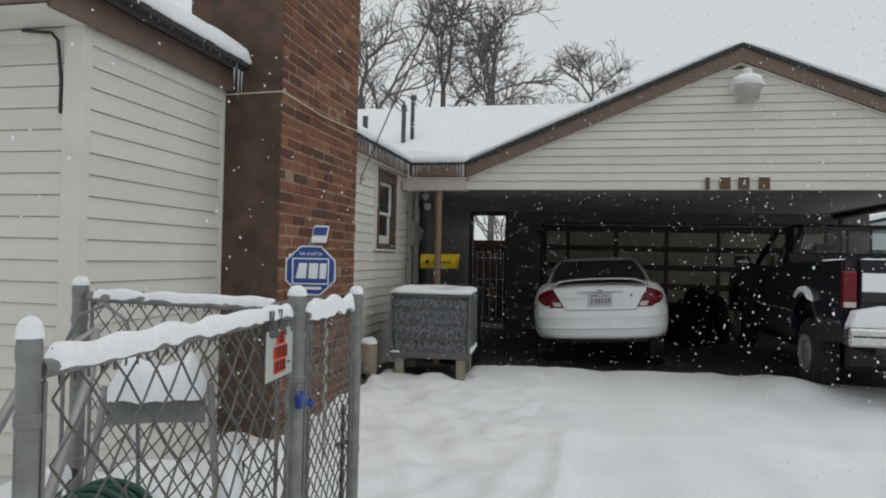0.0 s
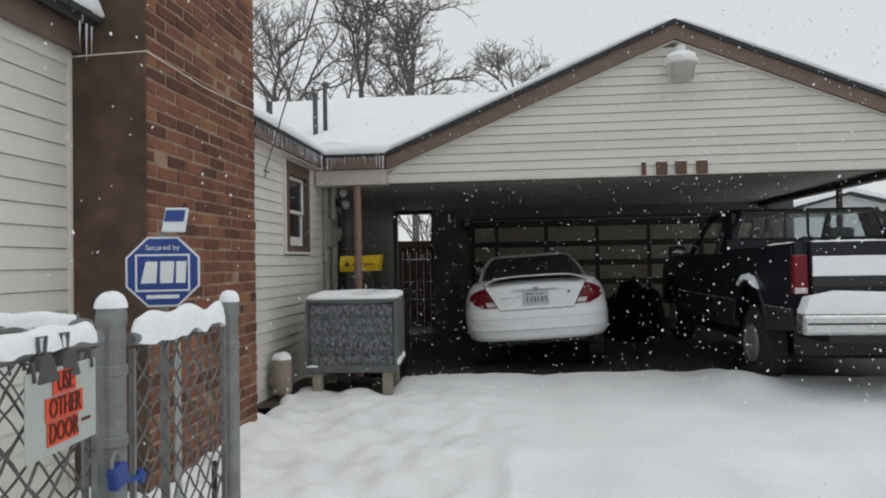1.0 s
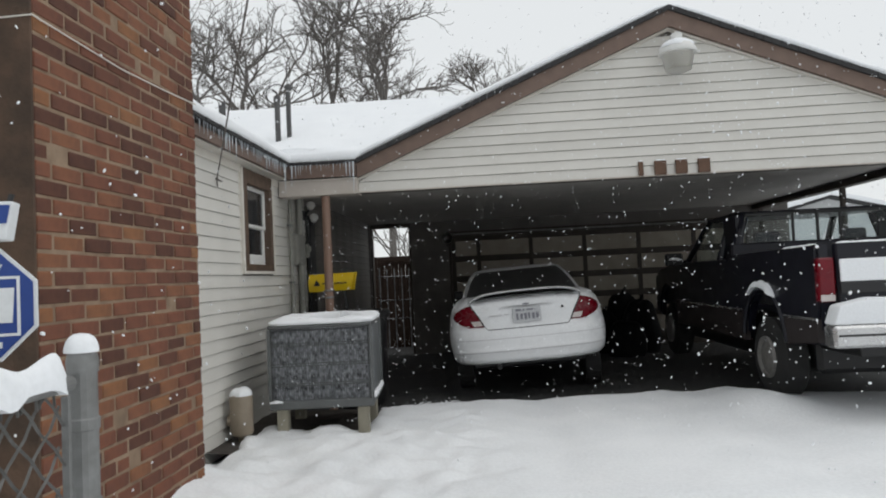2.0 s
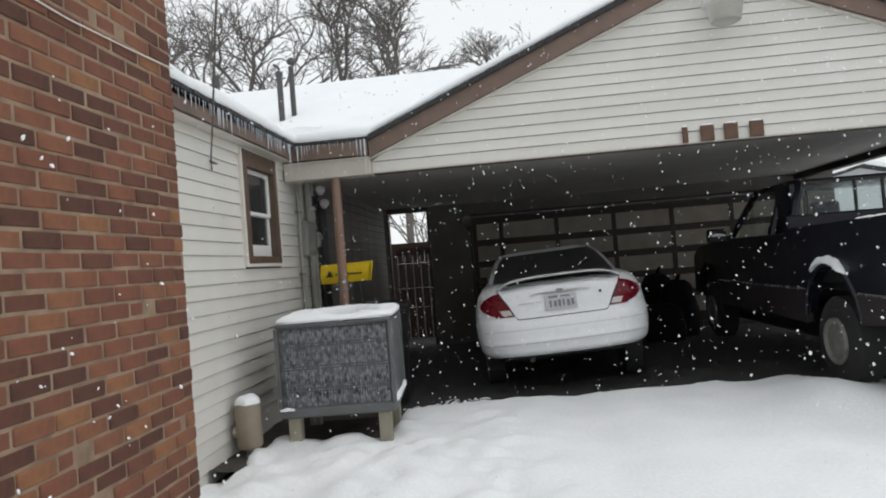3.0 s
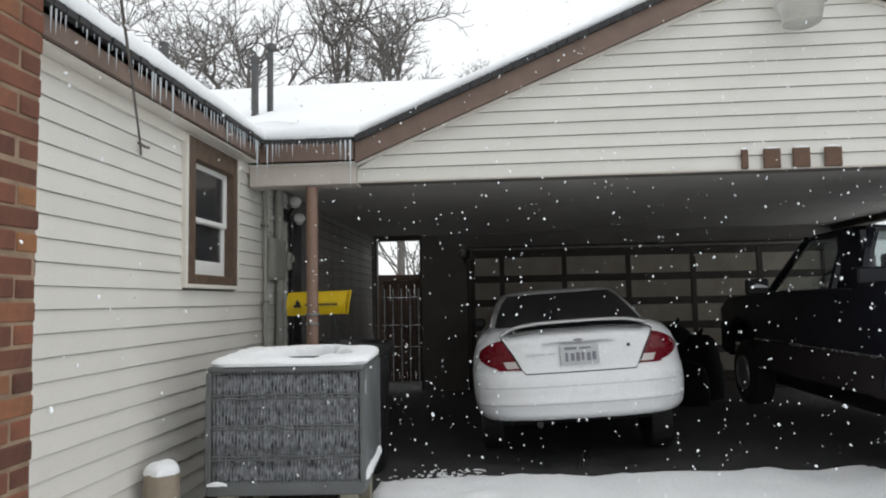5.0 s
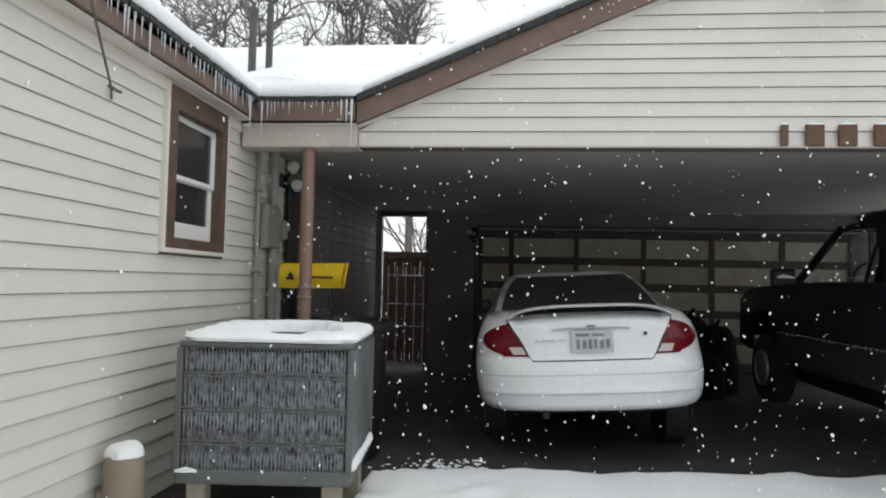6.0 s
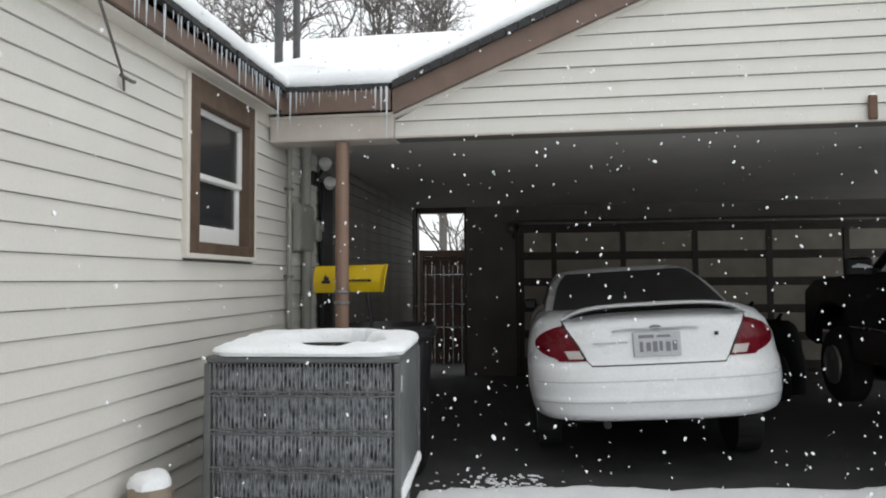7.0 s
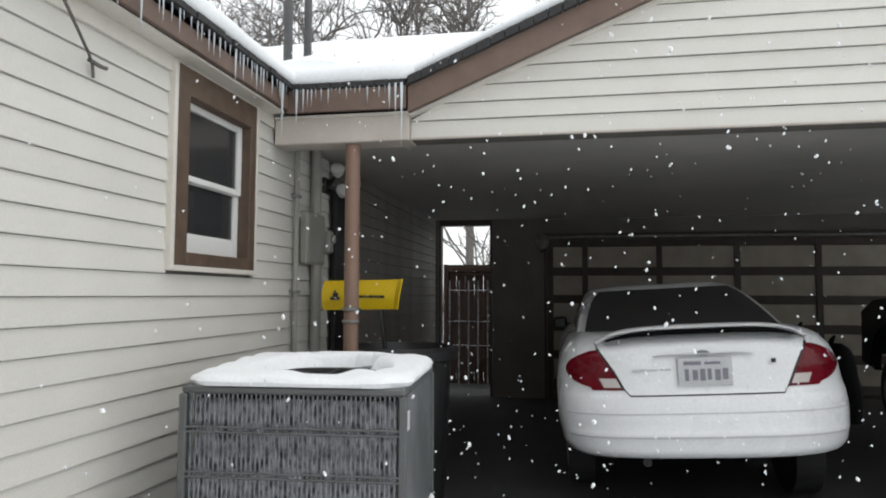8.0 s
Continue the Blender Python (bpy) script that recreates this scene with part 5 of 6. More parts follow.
for s in (-1, 1):
    part("pillar", one_tube([(s * 0.845, 2.08, 1.44), (s * 0.8, 2.11, 1.6), (s * 0.725, 2.16, 1.78)], 0.05, 8), TRUCKP, truck)
    part("pillar", one_tube([(s * 0.9, 2.5, 1.28), (s * 0.855, 2.5, 1.45), (s * 0.735, 2.5, 1.79)], 0.045, 8), TRUCKP, truck)
    part("pillar", one_tube([(s * 0.88, 3.95, 1.26), (s * 0.735, 3.3, 1.78)], 0.04, 8), TRUCKP, truck)
    part("quarter_panel", one_prism([(2.05, 1.28), (2.12, 1.76), (2.5, 1.78), (2.5, 1.28)], "x", s * 0.845, s * 0.8), TRUCKP, truck)
    part("door_sill", one_box(min(s * 0.99, s * 0.82), max(s * 0.99, s * 0.82), 2.03, 3.95, 1.2, 1.3, 0.01), TRUCKP, truck)
    mirror = part("door_mirror", one_box(min(s * 1.02, s * 1.24), max(s * 1.02, s * 1.24), 3.55, 3.63, 1.26, 1.42, 0.02), BLACKP, truck)
    part("mirror_snow", snow_ridge([(s * 1.04, 3.54, 1.335), (s * 1.2, 3.54, 1.335)], 0.012, 0.03, 4.0, 0.1), SNOW, mirror, "snow stuck to the mirror", True)
    part("mirror_arm", one_tube([(s * 0.95, 3.6, 1.3), (s * 1.05, 3.6, 1.32)], 0.02, 6), BLACKP, mirror)
    part("door_glass", one_prism([(2.53, 1.3), (2.53, 1.75), (3.25, 1.76), (3.85, 1.3)], "x", s * 0.805, s * 0.8), PANE, truck)
rw = part("rear_window", one_box(-0.755, 0.755, 2.085, 2.092, 1.45, 1.755), PANE, truck, "sliding rear cab window")
for x in (-0.27, -0.02, 0.21):
    part("glazing_bar", one_box(x - 0.012, x + 0.012, 2.07, 2.1, 1.45, 1.765, 0.003), BLACKP, rw)
part("glazing_bar", one_box(-0.775, 0.775, 2.065, 2.1, 1.44, 1.465, 0.003), BLACKP, rw)
part("glazing_bar", one_box(-0.75, 0.75, 2.08, 2.11, 1.745, 1.775, 0.003), BLACKP, rw)
part("windscreen", one_prism([(3.9, 1.28), (3.33, 1.76), (3.335, 1.765), (3.907, 1.285)], "x", -0.72, 0.72), PANE, truck)
part("bench_seat", one_prism([(2.2, 0.85), (2.25, 1.4), (2.4, 1.42), (2.55, 1.0), (3.0, 0.95), (3.0, 0.85)], "x", -0.8, 0.8, 0.03), SEATF, truck)
for x in (-0.45, 0.45):
    part("headrest", one_box(x - 0.13, x + 0.13, 2.28, 2.38, 1.42, 1.58, 0.04, seg=3), SEATF, truck)
bm = bmesh.new()
tube(bm, [(-0.45 + 0.19 * math.cos(a), 3.3 + 0.05 * math.sin(a), 1.3 + 0.18 * math.sin(a)) for a in [i * math.pi / 12 for i in range(25)]], 0.014, 6, closed_ends=False)
part("steering_wheel", bm, BLACKP, truck)
part("dashboard", one_box(-0.85, 0.85, 3.45, 3.85, 1.0, 1.26, 0.04), SEATF, truck)

# dark lumps added for an unidentified dark mass between the two vehicles
def sack(x, y, rx, ry, h, seed):
    b = thing("sack", pose(x, y, 0), "dark rounded lump added for an unidentified dark mass", "sack", "piled sacks")
    bm = bmesh.new()
    n, m = 18, 9
    rings = []
    for j in range(m + 1):
        a = j / m * math.pi * 0.5
        k = 0.92 + 0.08 * math.sin(a * 2) if j == 0 else 1.0
        ring = []
        for i in range(n):
            c = i * 2 * math.pi / n
            w = 1 + 0.16 * wob(math.cos(c) * 1.7 + seed, math.sin(c) * 1.7, a * 1.4) + 0.05 * wob(math.cos(c) * 6 + seed, math.sin(c) * 6, a * 5)
            r = max(0.04, math.cos(a) ** 0.55) * w * k
            ring.append(bm.verts.new((rx * r * math.cos(c), ry * r * math.sin(c), h * math.sin(a) * (1 + 0.08 * wob(seed, c, a)))))
        rings.append(ring)
    for p, q in zip(rings, rings[1:]):
        for i in range(n):
            bm.faces.new((p[i], p[(i + 1) % n], q[(i + 1) % n], q[i]))
    bm.faces.new(rings[0][::-1])
    bm.faces.new(rings[-1])
    part("lump", bm, LUMPM, b, smooth=True)
    part("lump_tip", one_tube([(0, 0, h * 0.96), (0.02, 0.01, h + 0.05), (0.05, 0.0, h + 0.1)], 0.035, 8, 0.015), LUMPM, b)


LUMPM = material("dull_black_lump", (0.006, 0.006, 0.007), 0.85, second=(0.01, 0.01, 0.01), scale=9, bump=0.4, spec=0.15)
for sk in ((1.98, 12.3, 0.3, 0.28, 0.52, 1.0), (2.3, 12.75, 0.3, 0.3, 0.78, 2.3), (1.75, 12.9, 0.28, 0.28, 0.62, 4.1), (2.12, 13.2, 0.32, 0.26, 0.9, 5.7)):
    sack(*sk)

# ---------------- chain-link fence with its gate ----------------
FP, GP, NP, BP = Vector((-0.667, 2.407, 0)), Vector((-0.678, 3.004, 0)), Vector((-0.575, 1.242, 0)), Vector((-1.6, 2.57, 0))
FTOP = 1.23


def fence_post(at_, top, radius, label):
    p = thing("fence_post", pose(at_.x, at_.y, 0.0), label, "fence post", "chain-link fence posts")
    part("pole", one_tube([(0, 0, 0.0), (0, 0, top)], radius, 16), GALV, p, smooth=False)
    bm = bmesh.new()
    spun(bm, [(radius * 1.08, top - 0.03), (radius * 1.12, top - 0.01), (radius * 0.95, top + 0.01), (radius * 0.4, top + 0.022)], (0, 0, 0), 16)
    part("cap", bm, GALV, p, smooth=True)
    bm = bmesh.new()
    snow_cap(bm, 0, 0, top + 0.005, radius * 1.15, radius * 1.15, 0.032, at_.y * 3, 14)
    part("snow", bm, SNOW, p, "rounded snow cap", True)
    for z in (top - 0.13, top - 0.27, 0.55):
        bm = bmesh.new()
        spun(bm, [(radius * 1.03, z), (radius * 1.12, z + 0.003), (radius * 1.12, z + 0.02), (radius * 1.03, z + 0.023)], (0, 0, 0), 16)
        part("brace_band", bm, GALV, p)
    return p


fence_post(FP, 1.2, 0.027, "grey steel fence post at the gate")
fence_post(GP, 1.178, 0.024, "slim grey steel gate post with snow")
fence_post(NP, 1.197, 0.017, "grey steel fence post with snow cap")
fence_post(BP, 1.2, 0.027, "grey steel fence post by the house corner")


def chain_panel(a, b, z0, z1, label, name="chain_link_fence", rail_r=0.019, step=0.078, snow=True, seed=0.0, snow_h=0.06):
    """A rail with snow on it and woven wire diamonds hung below."""
    d = (b - a)
    length = d.length
    u = d.normalized()
    p = thing(name, Matrix.Translation((a.x, a.y, 0)) @ Matrix.Rotation(math.atan2(u.y, u.x), 4, "Z"), label, "fence panel", "chain-link panels")
    part("top_rail", one_tube([(0.02, 0, z1 - 0.02), (length - 0.02, 0, z1 - 0.02)], rail_r, 12), GALV, p)
    bm = bmesh.new()
    h = z1 - z0 - 0.02
    k = step * 0.5
    slope = 1.05
    run = h / slope
    i = -int(run / step) - 1
    while i * step < length:
        for s in (1, -1):
            x0 = i * step
            pts = []
            n = int(h / (step * slope * 0.5))
            for j in range(n + 1):
                zz = z0 + h * j / n
                xx = x0 + (zz - z0) / slope if s > 0 else x0 + run - (zz - z0) / slope
                if 0.02 <= xx <= length - 0.02:
                    wv = 0.0025 if j % 2 else -0.0025
                    pts.append((xx, wv * s, zz))
            if len(pts) > 1:
                tube(bm, pts, 0.0031, 4)
        i += 1
    tagged(part("wire_mesh", bm, WIRE, p, "woven wire diamonds"), kind="stuff")
    for x in (0.03, length - 0.03):
        part("tension_bar", one_box(x - 0.004, x + 0.004, -0.006, 0.006, z0, z1 - 0.04), GALV, p)
    if snow:
        part("rail_snow", snow_ridge([(0.03, 0, z1 - 0.012), (length - 0.03, 0, z1 - 0.012)], 0.021, snow_h, seed, 0.4, 0.015), SNOW, p, "uneven snow along the rail", True)
        bm = bmesh.new()
        x = 0.05
        while x < length - 0.04:
            tube(bm, [(x - 0.012, 0.004, z1 - 0.05), (x - 0.004, 0.006, z1 - 0.004), (x, 0.0, z1 + 0.008), (x + 0.005, -0.006, z1 - 0.004), (x + 0.014, -0.004, z1 - 0.05)], 0.0025, 5)
            x += step * 0.72
        tagged(part("wire_knuckle", bm, WIRE, p, "twisted wire ends over the rail"), kind="stuff")
    return p


chain_panel(NP + Vector((0, 0.0, 0)), FP - Vector((0, 0.03, 0)), 0.2, 1.172, "chain-link fence panel with snow along its rail", rail_r=0.016, step=0.1, seed=1.0, snow_h=0.026)
chain_panel(FP + Vector((0, 0.045, 0)), GP - Vector((0, 0.02, 0)), 0.2, 1.155, "narrow chain-link gate with snow on top", "chain_link_gate", 0.014, 0.062, seed=2.0, snow_h=0.042)
chain_panel(BP + Vector((0.03, -0.005, 0)), FP + Vector((-0.035, 0.005, 0)), 0.22, 1.185, "chain-link fence panel back to the house", seed=3.0, snow_h=0.022)
chain_panel(Vector((-1.5, 1.03, 0)), NP + Vector((-0.03, -0.01, 0)), 0.2, 1.05, "lower chain-link panel with snow on its rail", seed=4.0, snow_h=0.035)

# a thin grey strip stands for snow caught in the gate wire
strap = thing("snow_strip", pose(-0.69, 2.72, 0), "pale grey strip for snow clinging down the gate wire", "strip")
part("clung_snow", one_box(-0.003, 0.003, -0.013, 0.013, 0.6, 1.13, 0.002), SIGNGREY, strap)
rod = thing("drop_rod", pose(-0.695, 2.93, 0), "dark steel drop rod on the gate", "drop rod")
part("rod", one_tube([(0, 0, 0.1), (0, 0, 0.75)], 0.008, 8), BLACKP, rod)
part("catch", one_tube([(-0.012, -0.03, 0.6), (0.012, 0.03, 0.6)], 0.01, 8), BLACKP, rod)

# notice board on the fence
notice = thing("notice_board", Matrix.Translation((-0.622, 2.197, 1.052)) @ Matrix.Rotation(radians(95), 4, "Z") @ Matrix.Rotation(radians(90), 4, "X"),
               "grey notice with orange panels reading use other door", "sign")
part("board", one_box(-0.103, 0.103, -0.07, 0.07, -0.004, 0.0, 0.0015), SIGNGREY, notice)
for text, cx, cy, w in (("USE", 0.0, 0.045, 0.034), ("OTHER", 0.0, 0.004, 0.055), ("DOOR", -0.005, -0.036, 0.045)):
    part("orange_panel", one_box(cx - w, cx + w, cy - 0.019, cy + 0.019, 0.001, 0.002), SIGNRED, notice)
    lettering(text, 0.046, Matrix.Translation((cx, cy, 0.0035)), SIGNINK, notice, stretch=0.62)
part("dash", one_box(0.052, 0.08, -0.035, -0.03, 0.001, 0.002), SIGNINK, notice)
for x in (-0.085, 0.085):
    part("tie", one_tube([(x, 0.055, 0.003), (x, 0.085, 0.0), (x, 0.085, -0.02)], 0.003, 5), WIRE, notice)
for y in (2.15, 2.215):
    clip = thing("binder_clip", pose(-0.622 - 0.1 * (y - 2.1), y, 1.1), "dark steel clip gripping the fence rail", "clip")
    part("jaw", one_prism([(-0.03, 0.0), (0.03, 0.0), (0.012, 0.045), (-0.012, 0.045)], "x", -0.012, 0.012, 0.004), LEADPIPE, clip)
    part("loop", one_tube([(0, -0.006, 0.04), (0, -0.01, 0.075), (0, 0.01, 0.075), (0, 0.006, 0.04)], 0.003, 6), WIRE, clip)

# yard sign of an alarm firm: plain shapes
alarm = thing("yard_sign", Matrix.Translation((-0.882, 3.012, 1.272)) @ Matrix.Rotation(radians(17), 4, "Z"), "blue octagonal yard sign with white border on a stake", "sign")
octo = [(0.106 * math.cos(radians(22.5 + 45 * i)), 0.106 * math.sin(radians(22.5 + 45 * i))) for i in range(8)]
part("border", one_prism([(x * 1.04, z * 1.04) for x, z in octo], "y", 0.0, 0.006), SIGNWHITE, alarm)
part("face", one_prism([(x * 0.98, z * 0.98) for x, z in octo], "y", -0.002, 0.0), SIGNBLUE, alarm)
bm = bmesh.new()
for x0, x1, z0, z1 in ((-0.075, 0.075, 0.046, 0.051), (-0.075, 0.075, -0.057, -0.052), (-0.075, -0.07, -0.052, 0.046), (0.07, 0.075, -0.052, 0.046)):
    box(bm, x0, x1, -0.004, -0.002, z0, z1)
part("inner_border", bm, SIGNWHITE, alarm)
for k, (x0, x1) in enumerate(((-0.06, -0.018), (-0.008, 0.028), (0.036, 0.062))):
    part("emblem_block", one_prism([(x0, -0.033), (x1, -0.033), (x1 + 0.004, 0.03), (x0 + (0.014 if k == 0 else 0.002), 0.03)], "y", -0.004, -0.002), SIGNWHITE, alarm)
bm = bmesh.new()
lettering("Secured by", 0.021, Matrix.Translation((0, -0.0025, 0.07)) @ Matrix.Rotation(radians(90), 4, "X"), SIGNWHITE, alarm)
part("small_bar", one_box(-0.045, 0.045, -0.004, -0.002, -0.078, -0.067), SIGNWHITE, alarm)
part("stake", one_box(-0.012, 0.012, 0.006, 0.016, -1.28, 0.12, 0.002), GALV, alarm)
part("solar_head", one_prism([(0.0, 0.115), (0.06, 0.115), (0.072, 0.185), (0.012, 0.185)], "y", -0.02, 0.02, 0.004), SIGNWHITE, alarm, "small white solar lamp")
part("solar_cell", one_prism([(0.008, 0.145), (0.062, 0.145), (0.068, 0.178), (0.014, 0.178)], "y", -0.023, -0.021), SIGNBLUE, alarm)
part("tip", one_tube([(0.06, 0, 0.185), (0.064, 0, 0.2)], 0.005, 6), BLACKP, alarm)

lock = thing("padlock", pose(-0.63, 2.365, 0.885, 12, 0, 0) @ Matrix.Diagonal((0.75, 0.75, 0.75, 1)), "blue padlock hanging on the gate latch", "padlock")
part("case", one_box(-0.015, 0.015, -0.03, 0.03, -0.03, 0.03, 0.006), SIGNBLUE, lock)
part("shackle", one_tube([(0, -0.018, 0.02), (0, -0.018, 0.05), (0, 0.0, 0.065), (0, 0.018, 0.05), (0, 0.018, 0.02)], 0.005, 8), GALV, lock)
part("cord", one_tube([(0, 0.02, -0.02), (0.005, 0.05, -0.04), (0.005, 0.08, -0.045)], 0.008, 6), SIGNBLUE, lock)
bm = bmesh.new()
spun(bm, [(0.008, -0.02), (0.016, 0.0), (0.008, 0.02)], (0.005, 0.09, -0.05), 10)
part("knob", bm, SIGNBLUE, lock)

# folding chair under snow
chair = thing("folding_chair", pose(-1.025, 2.158, 0.1, 0, 0, 26), "grey fabric folding chair heaped with snow", "chair")
part("backrest", sheet(12, 6, lambda u, v: (-0.15 + 0.3 * u, 0.2 + 0.02 * math.sin(u * math.pi) + 0.03 * v, 0.68 + 0.1 * v)), CHAIRGREY, chair)
part("seat", sheet(12, 12, lambda u, v: (-0.21 + 0.42 * u, -0.22 + 0.42 * v, 0.36 - 0.03 * math.sin(u * math.pi) * math.sin(v * math.pi))), CHAIRGREY, chair)
for s in (-1, 1):
    part("back_tube", one_tube([(s * 0.16, 0.24, 0.8), (s * 0.18, 0.2, 0.58), (s * 0.22, 0.05, 0.3), (s * 0.22, -0.22, 0.0)], 0.012, 8), CHAIRTUBE, chair)
    part("leg", one_tube([(s * 0.21, -0.22, 0.37), (s * 0.22, 0.0, 0.2), (s * 0.22, 0.26, 0.0)], 0.012, 8), CHAIRTUBE, chair)
    part("armrest", one_box(s * 0.25 - 0.03, s * 0.25 + 0.03, -0.24, 0.2, 0.53, 0.555, 0.01), BLACKP, chair)
    part("arm_post", one_tube([(s * 0.25, -0.2, 0.53), (s * 0.23, -0.2, 0.36)], 0.011, 8), CHAIRTUBE, chair)
    part("arm_snow", snow_ridge([(s * 0.25, -0.22, 0.555), (s * 0.25, 0.16, 0.555)], 0.03, 0.06, s * 2.0, 0.1), SNOW, chair, "snow along the armrest", True)
bm = bmesh.new()
snow_cap(bm, 0, -0.02, 0.35, 0.21, 0.2, 0.16, 3, 20)
part("seat_snow", bm, SNOW, chair, "snow mound on the seat", True)
part("back_snow", snow_ridge([(-0.15, 0.23, 0.77), (0.15, 0.23, 0.77)], 0.06, 0.125, 7.0, 0.1), SNOW, chair, "snow mound on the backrest", True)

# garden hose reel and an upturned barrow beside it
reel = thing("hose_coil", pose(-0.913, 1.845, 0.62), "dark green garden hose coiled on a stand", "garden hose")
for k in range(7):
    r = 0.105 + 0.012 * (k % 3)
    part("hose_loop", one_tube([(r * math.cos(a), -0.06 + k * 0.02 + 0.005 * math.sin(a * 3 + k), r * math.sin(a) * 0.9 + 0.02) for a in [i * math.pi / 12 for i in range(25)]], 0.011, 8), GREEN, reel)
part("stand", one_box(-0.02, 0.02, -0.08, 0.1, -0.65, 0.02, 0.005), GALV, reel)
barrow = thing("garden_cart", pose(-1.12, 1.806, 0.15, 0, 0, 17), "old grey garden cart frame leaning by the fence", "cart")
part("handle_tube", one_tube([(0.1, -0.3, 0.4), (0.12, -0.1, 0.62), (0.1, 0.15, 0.85), (0.05, 0.3, 0.95)], 0.014, 8), CHAIRTUBE, barrow)
part("handle_tube", one_tube([(-0.1, -0.3, 0.4), (-0.08, -0.1, 0.62), (-0.06, 0.15, 0.85), (0.05, 0.3, 0.95)], 0.014, 8), CHAIRTUBE, barrow)
part("tray", one_prism([(-0.3, 0.15), (-0.25, 0.42), (0.15, 0.42), (0.2, 0.15)], "x", -0.2, 0.2, 0.02), CHAIRGREY, barrow)
part("leg", one_tube([(-0.15, -0.2, 0.0), (-0.15, -0.2, 0.2)], 0.014, 8), CHAIRTUBE, barrow)
part("leg", one_tube([(0.15, -0.2, 0.0), (0.15, -0.2, 0.2)], 0.014, 8), CHAIRTUBE, barrow)
bm = bmesh.new()
snow_cap(bm, 0, -0.05, 0.41, 0.2, 0.22, 0.1, 9, 18)
part("snow", bm, SNOW, barrow, "snow heaped in the tray", True)
hoop = thing("wire_hoop", pose(-1.415, 2.42, 0.15), "bent green plant hoop standing by the fence", "plant hoop")
part("hoop", one_tube([(-0.12, 0, 0.0), (-0.12, 0.0, 0.85), (-0.06, 0, 0.96), (0.04, 0, 1.0), (0.12, 0, 0.95), (0.17, 0, 0.8), (0.2, 0, 0.0)], 0.007, 8), GALV, hoop)

# ---------------- beyond the doorway and to the side ----------------
yard_gate = thing("yard_gate", pose(-1.57, 14.9, 0), "dark stained wooden yard gate with iron bars and frost", "gate")
for i in range(9):
    part("picket", one_box(-0.6 + i * 0.135, -0.469 + i * 0.135, 0.03, 0.05, -0.05, 1.64 + 0.015 * (i % 2), 0.004), FENCEWOOD, yard_gate)
for z in (0.35, 0.95, 1.6):
    part("rail", one_box(-0.62, 0.65, -0.0, 0.028, z - 0.03, z + 0.03, 0.004), FENCEWOOD, yard_gate)
for i in range(9):
    part("iron_bar", one_tube([(-0.55 + i * 0.14, -0.06, 0.0), (-0.55 + i * 0.14, -0.06, 1.5)], 0.01, 6), FROSTBAR, yard_gate, "frosted iron bar")
part("lintel_board", one_box(-0.62, 0.66, -0.02, 0.027, 1.64, 1.735, 0.004), FENCEWOOD, yard_gate)
for z in (0.55, 0.9, 1.35):
    part("iron_rail", one_tube([(-0.6, -0.06, z), (0.65, -0.06, z)], 0.009, 6), BLACKP, yard_gate)
    part("rail_frost", snow_ridge([(-0.6, -0.06, z + 0.006), (0.65, -0.06, z + 0.004)], 0.005, 0.006, z, 0.1), SNOW, yard_gate, "frost along the bars", True)
for x in (-0.62, 0.66):
    part("gate_post", one_box(x - 0.03, x + 0.03, -0.03, 0.06, 0.0, 1.74, 0.006), FENCEWOOD, yard_gate)
yard_fence = thing("board_fence", pose(0, 16.4, 0), "weathered board fence behind the house", "fence")
for i in range(60):
    part("board", one_box(-5.2 + i * 0.15, -5.06 + i * 0.15, 0, 0.025, 0.0, 1.32 + 0.015 * math.sin(i * 2.3), 0.003), FENCEWOOD, yard_fence)
part("rail", one_box(-5.2, 3.8, 0.026, 0.06, 1.0, 1.08, 0.003), FENCEWOOD, yard_fence)
part("rail_snow", snow_ridge([(-5.2, 0.02, 1.33), (3.8, 0.02, 1.33)], 0.03, 0.05, 2.2, 0.1, 0.1), SNOW, yard_fence, "snow on the fence top", True)


def neighbour(x, y, half, eave, rise, depth, label):
    h = thing("house", pose(x, y, 0), label, "house")
    part("wall", one_prism([(-half, -0.2), (half, -0.2), (half, eave), (0, eave + rise), (-half, eave)], "y", 0, depth), NEIGHB, h)
    for s in (-1, 1):
        part("roof", one_prism([(0, eave + rise), (s * (half + 0.35), eave - rise * 0.35 / half), (s * (half + 0.35), eave - rise * 0.35 / half + 0.12), (0, eave + rise + 0.12)], "y", -0.3, depth + 0.3), SHINGLE, h)
        part("roof_snow", one_prism([(0, eave + rise + 0.125), (s * (half + 0.37), eave - rise * 0.35 / half + 0.125), (s * (half + 0.37), eave - rise * 0.35 / half + 0.3), (0, eave + rise + 0.32)], "y", -0.33, depth + 0.3, 0.03), SNOW, h, "thick roof snow")
    for wx in (-half * 0.45, half * 0.5):
        w = part("window", one_box(wx - 0.5, wx + 0.5, -0.05, -0.003, 0.9, 2.1, 0.01), WHITEVINYL, h)
        for zz in (0.98, 1.54):
            part("pane", one_box(wx - 0.42, wx + 0.42, -0.056, -0.051, zz, zz + 0.5), DARKGLASS, w)
        for s in (-1, 1):
            part("shutter", one_box(wx + s * 0.72 - 0.2, wx + s * 0.72 + 0.2, -0.05, -0.003, 0.88, 2.12, 0.01), SHUTTER, w)
    return h


neighbour(13.67, 30.6, 5.2, 2.4, 1.35, 9, "pale neighbouring house with snowy gable roof")
neighbour(26.5, 34.1, 5.0, 2.6, 1.7, 9, "pale neighbouring house with snowy gable roof")


